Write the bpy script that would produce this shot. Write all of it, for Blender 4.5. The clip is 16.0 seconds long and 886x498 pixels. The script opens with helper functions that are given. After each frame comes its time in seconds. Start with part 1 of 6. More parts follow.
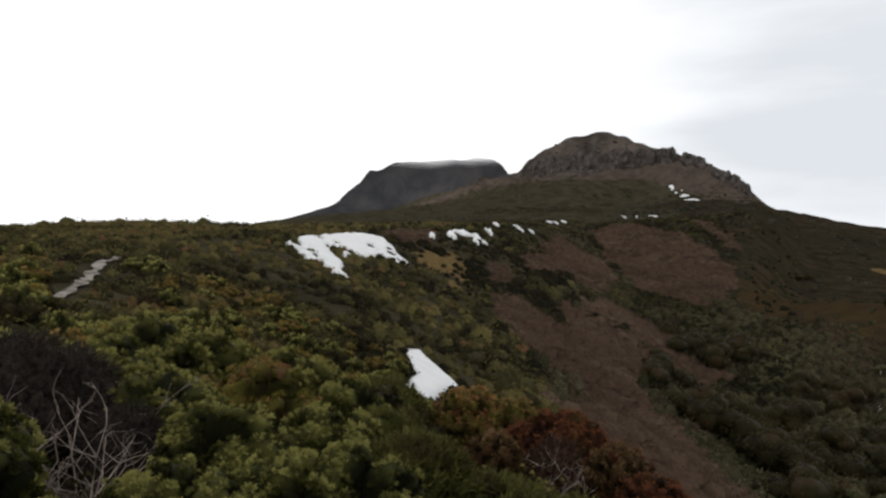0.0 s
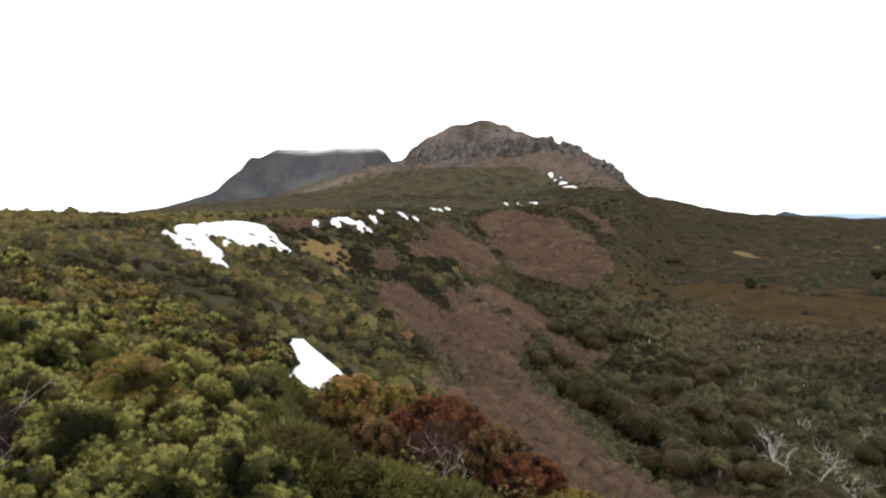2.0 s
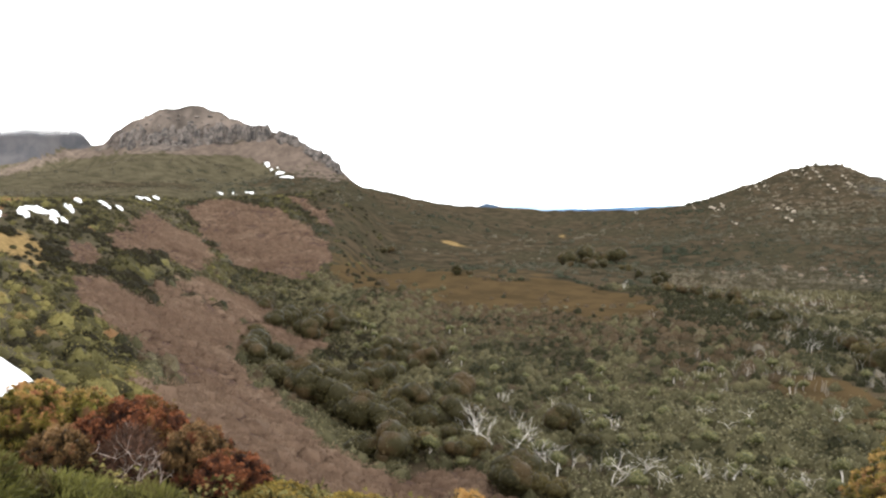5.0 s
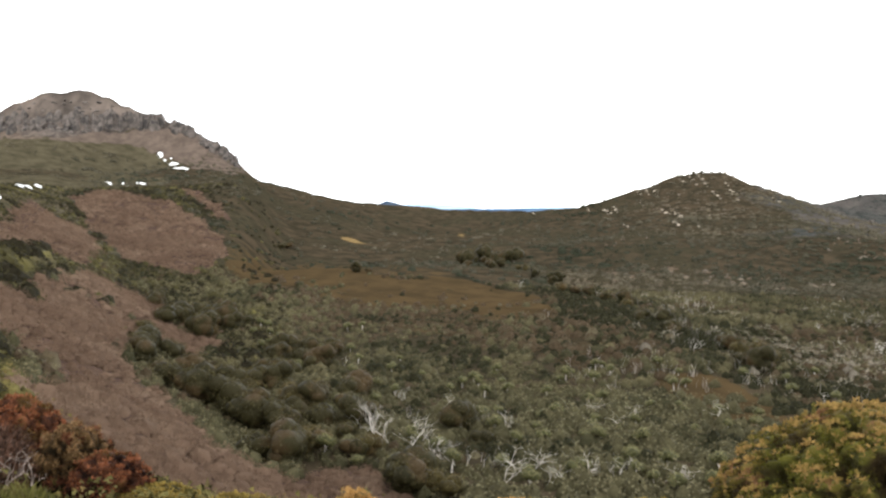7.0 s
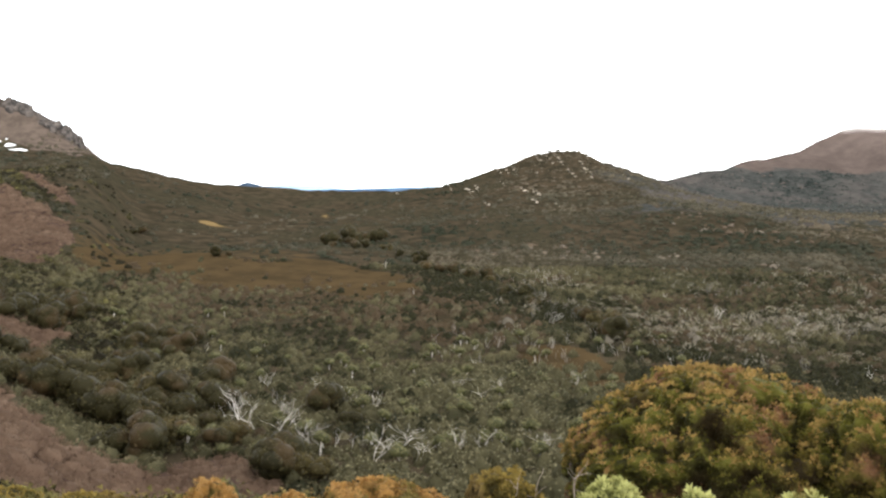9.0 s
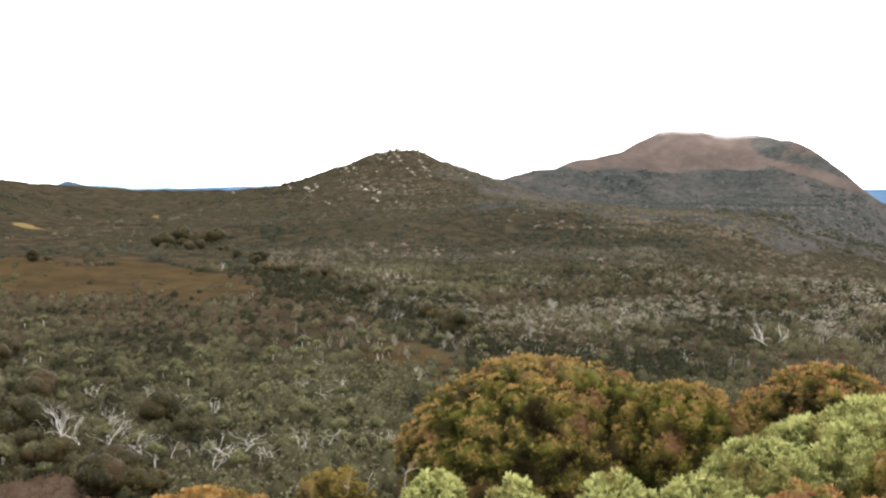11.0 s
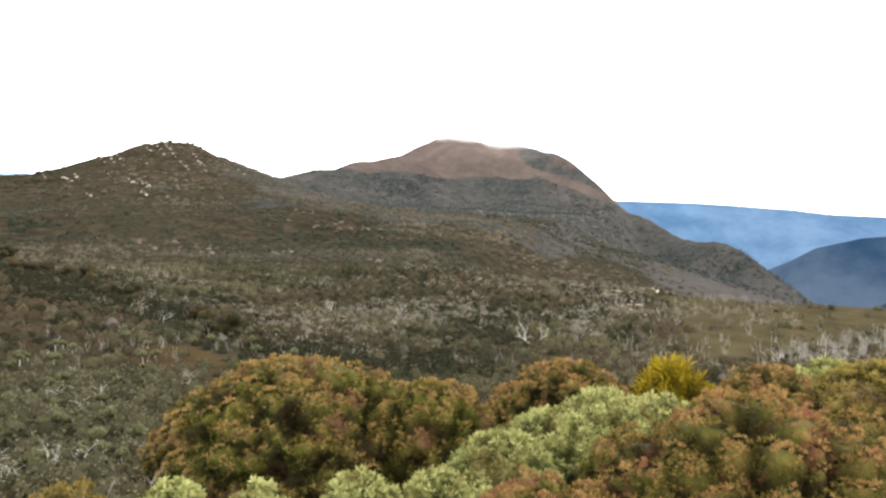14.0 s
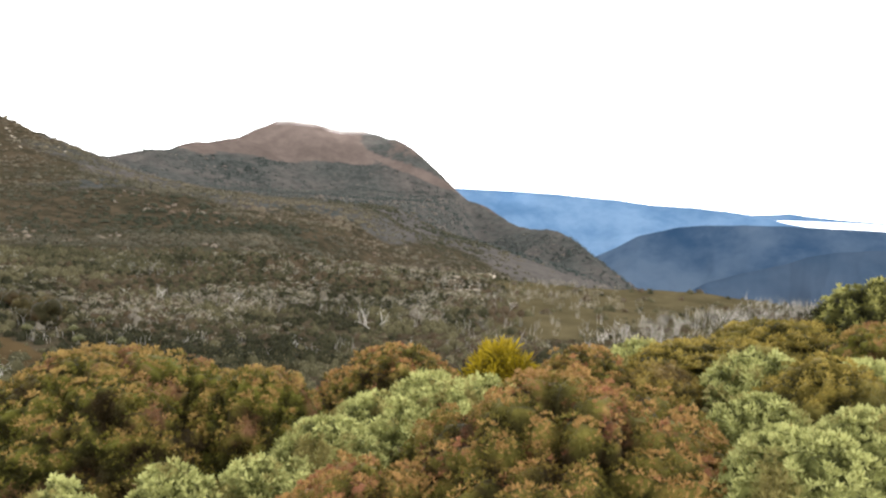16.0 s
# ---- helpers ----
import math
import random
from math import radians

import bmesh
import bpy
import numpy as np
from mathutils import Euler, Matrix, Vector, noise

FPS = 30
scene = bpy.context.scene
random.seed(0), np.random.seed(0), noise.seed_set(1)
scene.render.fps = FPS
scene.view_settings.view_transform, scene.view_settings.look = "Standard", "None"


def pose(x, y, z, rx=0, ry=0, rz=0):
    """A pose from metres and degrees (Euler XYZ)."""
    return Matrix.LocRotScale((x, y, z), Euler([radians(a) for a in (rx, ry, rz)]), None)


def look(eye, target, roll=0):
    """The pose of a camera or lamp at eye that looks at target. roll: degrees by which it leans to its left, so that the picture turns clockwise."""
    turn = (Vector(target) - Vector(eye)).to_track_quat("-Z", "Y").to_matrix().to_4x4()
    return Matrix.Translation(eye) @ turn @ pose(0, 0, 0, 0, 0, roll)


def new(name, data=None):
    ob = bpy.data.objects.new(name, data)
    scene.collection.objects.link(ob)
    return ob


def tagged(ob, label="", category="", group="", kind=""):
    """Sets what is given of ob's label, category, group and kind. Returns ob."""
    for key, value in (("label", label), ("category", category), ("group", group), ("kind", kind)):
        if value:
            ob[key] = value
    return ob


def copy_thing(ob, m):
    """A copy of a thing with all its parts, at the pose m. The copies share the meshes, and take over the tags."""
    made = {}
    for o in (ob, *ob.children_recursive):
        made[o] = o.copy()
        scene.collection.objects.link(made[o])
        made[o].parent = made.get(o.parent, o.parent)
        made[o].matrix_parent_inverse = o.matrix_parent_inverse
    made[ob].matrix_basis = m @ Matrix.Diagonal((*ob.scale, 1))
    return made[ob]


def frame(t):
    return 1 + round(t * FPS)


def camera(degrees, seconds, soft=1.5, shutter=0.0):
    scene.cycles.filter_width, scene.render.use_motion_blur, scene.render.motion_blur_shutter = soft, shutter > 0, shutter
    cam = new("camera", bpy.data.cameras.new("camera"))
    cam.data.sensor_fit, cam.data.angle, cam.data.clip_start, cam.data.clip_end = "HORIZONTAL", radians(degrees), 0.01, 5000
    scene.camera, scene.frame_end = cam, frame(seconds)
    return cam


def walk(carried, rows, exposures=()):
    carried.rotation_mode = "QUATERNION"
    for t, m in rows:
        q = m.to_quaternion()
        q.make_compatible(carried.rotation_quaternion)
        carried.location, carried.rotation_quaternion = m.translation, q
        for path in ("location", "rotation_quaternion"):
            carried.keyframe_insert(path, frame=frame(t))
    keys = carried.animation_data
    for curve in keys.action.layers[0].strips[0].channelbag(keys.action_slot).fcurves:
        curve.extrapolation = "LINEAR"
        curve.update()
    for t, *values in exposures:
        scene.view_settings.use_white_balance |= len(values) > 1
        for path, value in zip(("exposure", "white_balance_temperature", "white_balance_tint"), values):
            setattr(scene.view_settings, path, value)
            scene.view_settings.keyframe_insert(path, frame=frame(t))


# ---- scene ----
cam = camera(57.70, 16.0, soft=2.4)
EYE = 1.65
PATH = [
    (0, pose(0.000, -0.000, EYE, 90.00, -0.00, -0.00)),
    (0.5, pose(0.015, -0.000, EYE, 89.51, 0.08, -1.73)),
    (1, pose(0.037, -0.001, EYE, 89.04, 0.23, -4.26)),
    (1.5, pose(0.064, -0.004, EYE, 89.21, 0.24, -7.32)),
    (2, pose(0.071, -0.005, EYE, 89.07, 0.57, -8.19)),
    (2.5, pose(0.086, -0.007, EYE, 88.19, 0.28, -9.89)),
    (3, pose(0.116, -0.014, EYE, 88.02, 0.02, -13.37)),
    (3.5, pose(0.152, -0.024, EYE, 87.10, 0.39, -17.69)),
    (4, pose(0.188, -0.037, EYE, 87.51, 0.38, -22.10)),
    (6.5, pose(0.273, -0.081, EYE, 88.00, -0.01, -33.05)),
    (7, pose(0.288, -0.091, EYE, 88.02, -0.69, -35.19)),
    (7.5, pose(0.313, -0.110, EYE, 87.36, -0.56, -38.76)),
    (8, pose(0.332, -0.126, EYE, 87.06, -0.31, -41.53)),
    (10.5, pose(0.394, -0.192, EYE, 86.27, 0.53, -52.01)),
    (11, pose(0.415, -0.221, EYE, 86.47, 0.52, -56.14)),
    (11.5, pose(0.428, -0.241, EYE, 87.12, 0.84, -58.82)),
    (12, pose(0.440, -0.263, EYE, 87.51, 0.54, -61.67)),
    (12.5, pose(0.447, -0.277, EYE, 86.73, 0.14, -63.46)),
    (13, pose(0.459, -0.303, EYE, 86.33, -0.64, -66.77)),
    (13.5, pose(0.469, -0.328, EYE, 86.65, -0.82, -69.84)),
    (14, pose(0.475, -0.343, EYE, 86.64, -1.53, -71.69)),
    (14.5, pose(0.484, -0.373, EYE, 86.28, -2.24, -75.33)),
    (15, pose(0.488, -0.391, EYE, 86.61, -1.79, -77.35)),
    (15.5, pose(0.491, -0.406, EYE, 86.37, -2.33, -79.19)),
    (16, pose(0.496, -0.438, EYE, 86.03, -2.64, -82.91)),
]
EXPOSURES = [(0,-2.2),(0.5,-1.92),(1,-1.6),(1.5,-1.12),(2,-0.85),(3,-0.32),(3.5,-0.1),(4,-0.02),(6.5,-0.15),(7.5,-0.36),(8,-0.34),(10.5,-0.1),(14,-0.08),(16,-0.08)]
walk(cam, PATH, EXPOSURES)

# ---------------------------------------------------------------- world and sun
world = bpy.data.worlds.new("overcast_sky")
scene.world = world
world.use_nodes = True
wn, wl = world.node_tree.nodes, world.node_tree.links
wn.clear()
sky = wn.new("ShaderNodeTexSky")
sky.sky_type, sky.sun_disc, sky.sun_elevation, sky.sun_rotation = "NISHITA", False, radians(48), radians(200)
scaled = wn.new("ShaderNodeVectorMath")
scaled.operation = "SCALE"
scaled.inputs["Scale"].default_value = 0.12
wl.new(sky.outputs[0], scaled.inputs[0])
geo = wn.new("ShaderNodeTexCoord")
stretch = wn.new("ShaderNodeMapping")
stretch.inputs["Scale"].default_value = (1.0, 1.0, 4.5)
wl.new(geo.outputs["Generated"], stretch.inputs["Vector"])
clouds = wn.new("ShaderNodeTexNoise")
clouds.inputs["Scale"].default_value, clouds.inputs["Detail"].default_value = 1.7, 5
wl.new(stretch.outputs[0], clouds.inputs["Vector"])
shade = wn.new("ShaderNodeValToRGB")
shade.color_ramp.elements[0].position, shade.color_ramp.elements[0].color = 0.10, (1.0, 1.0, 1.0, 1)
shade.color_ramp.elements[1].position, shade.color_ramp.elements[1].color = 0.95, (0.66, 0.69, 0.73, 1)
# a thicker, greyer bank of cloud to the north-east
bank = wn.new("ShaderNodeVectorMath")
bank.operation = "DOT_PRODUCT"
wl.new(geo.outputs["Generated"], bank.inputs[0])
bank.inputs[1].default_value = (0.52, 0.82, 0.23)
bank_edge = wn.new("ShaderNodeMapRange")
bank_edge.interpolation_type = "SMOOTHSTEP"
bank_edge.inputs["From Min"].default_value, bank_edge.inputs["From Max"].default_value = 0.98, 1.09
fray = wn.new("ShaderNodeMath")
fray.operation, fray.inputs[1].default_value = "MULTIPLY_ADD", 0.16
wl.new(clouds.outputs["Fac"], fray.inputs[0])
wl.new(bank.outputs["Value"], fray.inputs[2])
wl.new(fray.outputs[0], bank_edge.inputs["Value"])
grey = wn.new("ShaderNodeMath")
grey.operation = "MULTIPLY"
wl.new(bank_edge.outputs[0], grey.inputs[0])
wl.new(clouds.outputs["Fac"], grey.inputs[1])
double = wn.new("ShaderNodeMath")
double.operation = "MULTIPLY"
double.inputs[1].default_value = 1.7
wl.new(grey.outputs[0], double.inputs[0])
wl.new(double.outputs[0], shade.inputs[0])
cover = wn.new("ShaderNodeVectorMath")
cover.operation = "SCALE"
cover.inputs["Scale"].default_value = 3.2
# the cloud is brighter towards the horizon than overhead
split = wn.new("ShaderNodeSeparateXYZ")
wl.new(geo.outputs["Generated"], split.inputs[0])
level = wn.new("ShaderNodeMapRange")
level.interpolation_type = "SMOOTHSTEP"
level.inputs["From Min"].default_value, level.inputs["From Max"].default_value = 0.25, 0.75
level.inputs["To Min"].default_value, level.inputs["To Max"].default_value = 1.75, 0.78
wl.new(split.outputs["Z"], level.inputs["Value"])
lit = wn.new("ShaderNodeVectorMath")
lit.operation = "SCALE"
wl.new(shade.outputs[0], lit.inputs[0])
wl.new(level.outputs[0], lit.inputs["Scale"])
wl.new(lit.outputs[0], cover.inputs[0])
blend = wn.new("ShaderNodeMix")
blend.data_type = "RGBA"
blend.inputs["Factor"].default_value = 0.93
wl.new(scaled.outputs[0], blend.inputs["A"])
wl.new(cover.outputs[0], blend.inputs["B"])
background = wn.new("ShaderNodeBackground")
wl.new(blend.outputs["Result"], background.inputs["Color"])
wl.new(background.outputs[0], wn.new("ShaderNodeOutputWorld").inputs["Surface"])

sun = new("sun", bpy.data.lights.new("sun", "SUN"))
sun.data.energy, sun.data.angle, sun.data.color = 1.5, radians(14), (1.0, 0.96, 0.90)
sun.matrix_world = look((-20, -55, 65), (0, 0, 0))


# ---------------------------------------------------------------- materials
def mix_node(nt, fac, a, b):
    n = nt.nodes.new("ShaderNodeMix")
    n.data_type = "RGBA"
    for key, v in (("Factor", fac), ("A", a), ("B", b)):
        if isinstance(v, bpy.types.NodeSocket):
            nt.links.new(v, n.inputs[key])
        else:
            n.inputs[key].default_value = v if key == "Factor" else (*v, 1)
    return n.outputs["Result"]


def noise_node(nt, size, detail=4, rough=0.55, coords=None):
    n = nt.nodes.new("ShaderNodeTexNoise")
    n.inputs["Scale"].default_value, n.inputs["Detail"].default_value, n.inputs["Roughness"].default_value = 1 / size, detail, rough
    nt.links.new(coords or nt.nodes.new("ShaderNodeNewGeometry").outputs["Position"], n.inputs["Vector"])
    return n.outputs["Fac"]


def step_node(nt, value, low, high):
    n = nt.nodes.new("ShaderNodeMapRange")
    n.interpolation_type = "SMOOTHSTEP"
    n.inputs["From Min"].default_value, n.inputs["From Max"].default_value = low, high
    nt.links.new(value, n.inputs["Value"])
    return n.outputs["Result"]


def times_node(nt, a, b, how="MULTIPLY"):
    n = nt.nodes.new("ShaderNodeMath")
    n.operation = how
    for i, v in enumerate((a, b)):
        if isinstance(v, bpy.types.NodeSocket):
            nt.links.new(v, n.inputs[i])
        else:
            n.inputs[i].default_value = v
    return n.outputs[0]


def attr_node(nt, name):
    n = nt.nodes.new("ShaderNodeAttribute")
    n.attribute_name = name
    return n.outputs["Fac"]


def base_material(name, rough=0.8, spec=0.25):
    m = bpy.data.materials.new(name)
    m.use_nodes = True
    b = m.node_tree.nodes["Principled BSDF"]
    b.inputs["Roughness"].default_value, b.inputs["Specular IOR Level"].default_value = rough, spec
    return m, m.node_tree, b


def bump(nt, b, height, dist, strength=1.0):
    n = nt.nodes.new("ShaderNodeBump")
    n.inputs["Distance"].default_value, n.inputs["Strength"].default_value = dist, strength
    nt.links.new(height, n.inputs["Height"])
    nt.links.new(n.outputs[0], b.inputs["Normal"])


def leaf_material(name, dark, mid, light, patch=None, patch_size=0.35, patch_range=(0.52, 0.62), rough=0.55, lush=None):
    """Foliage: each leaf differs, clumps differ, and dry patches run through the plant."""
    m, nt, b = base_material(name, rough, 0.07)
    island = nt.nodes.new("ShaderNodeNewGeometry").outputs["Random Per Island"]
    # new growth at the clump tips is lighter than old leaves further in; lit tops and shaded gaps are painted in too
    growth_shade = times_node(nt, attr_node(nt, "tip_light"), times_node(nt, times_node(nt, island, 0.28), -0.14, "ADD"), "ADD")
    growth_shade = times_node(nt, growth_shade, times_node(nt, times_node(nt, noise_node(nt, patch_size, 4), 0.6), -0.30, "ADD"), "ADD")
    growth_shade = times_node(nt, growth_shade, times_node(nt, times_node(nt, noise_node(nt, 0.02, 3, 0.7), 0.3), -0.15, "ADD"), "ADD")
    col = mix_node(nt, step_node(nt, growth_shade, 0.10, 0.66), dark, mid)
    col = mix_node(nt, step_node(nt, growth_shade, 0.58, 1.0), col, light)
    if lush:
        where = times_node(nt, step_node(nt, noise_node(nt, 1.3 * patch_size, 3), 0.38, 0.54), step_node(nt, growth_shade, 1.05, 0.55))
        col = mix_node(nt, times_node(nt, where, 0.8), col, mix_node(nt, step_node(nt, growth_shade, 0.05, 0.7), tuple(c * 0.2 for c in lush), lush))
    if patch:
        where = times_node(nt, noise_node(nt, patch_size, 4), times_node(nt, times_node(nt, island, 0.10), -0.05, "ADD"), "ADD")
        col = mix_node(nt, times_node(nt, step_node(nt, where, *patch_range), 0.85), col, mix_node(nt, step_node(nt, growth_shade, 0.2, 0.9), tuple(c * 0.55 for c in patch), patch))
    nt.links.new(col, b.inputs["Base Color"])
    bump(nt, b, noise_node(nt, 0.025, 4, 0.7), 0.03, 0.9)
    through_leaf = nt.nodes.new("ShaderNodeBsdfTranslucent")
    nt.links.new(col, through_leaf.inputs["Color"])
    both = nt.nodes.new("ShaderNodeMixShader")
    both.inputs[0].default_value = 0.12
    nt.links.new(b.outputs[0], both.inputs[1])
    nt.links.new(through_leaf.outputs[0], both.inputs[2])
    nt.links.new(both.outputs[0], nt.nodes["Material Output"].inputs["Surface"])
    return m


def plain_material(name, a, b_col, size, rough=0.85, relief_size=None, relief_depth=0.02):
    m, nt, b = base_material(name, rough)
    nt.links.new(mix_node(nt, step_node(nt, noise_node(nt, size, 6), 0.3, 0.7), a, b_col), b.inputs["Base Color"])
    if relief_size:
        bump(nt, b, noise_node(nt, relief_size, 6), relief_depth)
    return m


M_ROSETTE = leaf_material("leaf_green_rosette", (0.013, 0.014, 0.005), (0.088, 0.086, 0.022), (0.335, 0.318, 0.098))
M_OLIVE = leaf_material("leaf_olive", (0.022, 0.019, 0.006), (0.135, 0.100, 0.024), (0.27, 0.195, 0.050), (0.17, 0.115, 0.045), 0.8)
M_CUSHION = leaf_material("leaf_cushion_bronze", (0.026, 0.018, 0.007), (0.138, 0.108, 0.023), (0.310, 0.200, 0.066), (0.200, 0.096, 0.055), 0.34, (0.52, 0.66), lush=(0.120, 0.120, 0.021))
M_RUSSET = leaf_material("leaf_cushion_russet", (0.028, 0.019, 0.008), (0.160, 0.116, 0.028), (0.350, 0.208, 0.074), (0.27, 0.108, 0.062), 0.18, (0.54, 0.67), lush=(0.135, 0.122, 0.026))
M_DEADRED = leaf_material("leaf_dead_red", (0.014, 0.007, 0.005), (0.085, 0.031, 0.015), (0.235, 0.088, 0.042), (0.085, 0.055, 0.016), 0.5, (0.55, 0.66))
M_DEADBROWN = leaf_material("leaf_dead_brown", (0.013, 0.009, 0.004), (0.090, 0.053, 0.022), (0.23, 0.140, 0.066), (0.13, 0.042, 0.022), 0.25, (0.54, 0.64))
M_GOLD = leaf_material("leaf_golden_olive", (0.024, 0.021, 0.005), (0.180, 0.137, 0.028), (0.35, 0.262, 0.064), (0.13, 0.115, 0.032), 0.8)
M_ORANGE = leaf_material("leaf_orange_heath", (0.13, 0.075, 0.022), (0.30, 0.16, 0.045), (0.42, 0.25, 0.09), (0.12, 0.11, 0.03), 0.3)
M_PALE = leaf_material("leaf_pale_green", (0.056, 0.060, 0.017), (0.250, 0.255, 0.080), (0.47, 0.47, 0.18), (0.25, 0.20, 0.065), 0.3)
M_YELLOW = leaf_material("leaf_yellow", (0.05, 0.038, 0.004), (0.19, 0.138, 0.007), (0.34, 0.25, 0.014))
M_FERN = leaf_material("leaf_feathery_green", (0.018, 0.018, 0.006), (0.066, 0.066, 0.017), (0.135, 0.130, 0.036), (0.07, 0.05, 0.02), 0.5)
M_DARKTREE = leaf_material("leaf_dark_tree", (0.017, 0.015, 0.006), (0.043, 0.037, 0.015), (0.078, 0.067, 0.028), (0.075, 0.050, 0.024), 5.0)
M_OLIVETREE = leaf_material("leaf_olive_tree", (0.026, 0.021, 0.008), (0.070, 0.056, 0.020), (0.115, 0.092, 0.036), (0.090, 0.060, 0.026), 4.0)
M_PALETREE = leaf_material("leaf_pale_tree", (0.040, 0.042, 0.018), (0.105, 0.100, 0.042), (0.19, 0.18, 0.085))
M_BRANCH = plain_material("bare_branch", (0.20, 0.155, 0.13), (0.45, 0.37, 0.325), 0.08, 0.8, 0.03, 0.004)
M_WHITEWOOD = plain_material("bleached_wood", (0.34, 0.31, 0.28), (0.72, 0.68, 0.63), 0.6, 0.7, 0.1, 0.01)
M_GREYWOOD = plain_material("grey_dead_wood", (0.15, 0.135, 0.12), (0.40, 0.37, 0.33), 9.0, 0.8)
M_BARK = plain_material("bark", (0.10, 0.085, 0.065), (0.26, 0.235, 0.20), 0.5, 0.85, 0.15, 0.01)
# twig colours darkened with the shade of the hollows they fill
M_DEADTWIG = plain_material("shaded_red_twigs", (0.022, 0.013, 0.009), (0.10, 0.048, 0.028), 0.05, 0.9, 0.04, 0.03)
M_TWIGS = plain_material("shaded_twig_core", (0.014, 0.011, 0.009), (0.055, 0.042, 0.036), 0.06, 0.95, 0.04, 0.03)


def snow_material():
    m, nt, b = base_material("old_snow", 0.6, 0.3)
    nt.links.new(mix_node(nt, step_node(nt, noise_node(nt, 1.5, 6), 0.3, 0.7), (0.86, 0.88, 0.90), (0.94, 0.95, 0.96)), b.inputs["Base Color"])
    bump(nt, b, noise_node(nt, 0.8, 5), 0.08)
    return m


M_SNOW = snow_material()


def scrub_material(name, stops, grain=1.3, relief=0.5, thin=0.0):
    """Scrub seen from afar: the plant's kind and shade come from its own attribute."""
    m, nt, b = base_material(name, 0.8, 0.03)
    ramp = nt.nodes.new("ShaderNodeValToRGB")
    e = ramp.color_ramp.elements
    e[0].position, e[0].color = stops[0][0], (*stops[0][1], 1)
    e[1].position, e[1].color = stops[-1][0], (*stops[-1][1], 1)
    for p, c in stops[1:-1]:
        e.new(p).color = (*c, 1)
    nt.links.new(attr_node(nt, "tint"), ramp.inputs[0])
    island = nt.nodes.new("ShaderNodeNewGeometry").outputs["Random Per Island"]
    col = nt.nodes.new("ShaderNodeHueSaturation")
    nt.links.new(ramp.outputs[0], col.inputs["Color"])
    nt.links.new(times_node(nt, times_node(nt, times_node(nt, island, 0.3), times_node(nt, noise_node(nt, 0.5, 5, 0.7), grain), "ADD"), 0.85 - 0.5 * grain, "ADD"), col.inputs["Value"])
    nt.links.new(col.outputs[0], b.inputs["Base Color"])
    bump(nt, b, noise_node(nt, 0.6, 5, 0.7), relief, 0.9)
    if thin:
        lit, both = nt.nodes.new("ShaderNodeBsdfTranslucent"), nt.nodes.new("ShaderNodeMixShader")
        nt.links.new(col.outputs[0], lit.inputs["Color"])
        both.inputs[0].default_value = thin
        nt.links.new(b.outputs[0], both.inputs[1])
        nt.links.new(lit.outputs[0], both.inputs[2])
        nt.links.new(both.outputs[0], nt.nodes["Material Output"].inputs["Surface"])
    return m


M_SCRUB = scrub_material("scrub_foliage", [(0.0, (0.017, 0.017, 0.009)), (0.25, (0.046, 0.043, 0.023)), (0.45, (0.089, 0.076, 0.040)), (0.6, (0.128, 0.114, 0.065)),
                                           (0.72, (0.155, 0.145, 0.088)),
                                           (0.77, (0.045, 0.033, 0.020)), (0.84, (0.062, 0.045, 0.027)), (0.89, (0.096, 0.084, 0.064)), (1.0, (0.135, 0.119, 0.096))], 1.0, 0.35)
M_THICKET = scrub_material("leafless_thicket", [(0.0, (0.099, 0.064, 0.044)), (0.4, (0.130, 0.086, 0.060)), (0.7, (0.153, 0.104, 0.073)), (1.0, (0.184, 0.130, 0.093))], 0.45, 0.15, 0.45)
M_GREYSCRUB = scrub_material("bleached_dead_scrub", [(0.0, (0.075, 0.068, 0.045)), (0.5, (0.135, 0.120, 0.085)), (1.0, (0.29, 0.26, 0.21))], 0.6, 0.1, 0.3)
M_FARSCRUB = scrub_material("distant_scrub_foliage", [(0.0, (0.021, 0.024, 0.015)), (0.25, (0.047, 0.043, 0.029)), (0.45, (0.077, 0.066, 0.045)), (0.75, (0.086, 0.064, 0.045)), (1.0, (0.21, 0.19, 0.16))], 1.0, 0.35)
# greyer and bluer than nearer scrub: distance haze put into the colours
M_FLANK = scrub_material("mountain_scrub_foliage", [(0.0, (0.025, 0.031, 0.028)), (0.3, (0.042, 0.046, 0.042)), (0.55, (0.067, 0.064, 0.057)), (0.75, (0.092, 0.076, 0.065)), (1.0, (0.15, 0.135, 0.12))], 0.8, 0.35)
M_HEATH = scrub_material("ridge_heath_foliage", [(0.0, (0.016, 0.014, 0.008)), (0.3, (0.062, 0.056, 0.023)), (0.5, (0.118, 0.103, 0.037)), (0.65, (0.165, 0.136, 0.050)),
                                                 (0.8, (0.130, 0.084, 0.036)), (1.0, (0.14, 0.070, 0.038))])


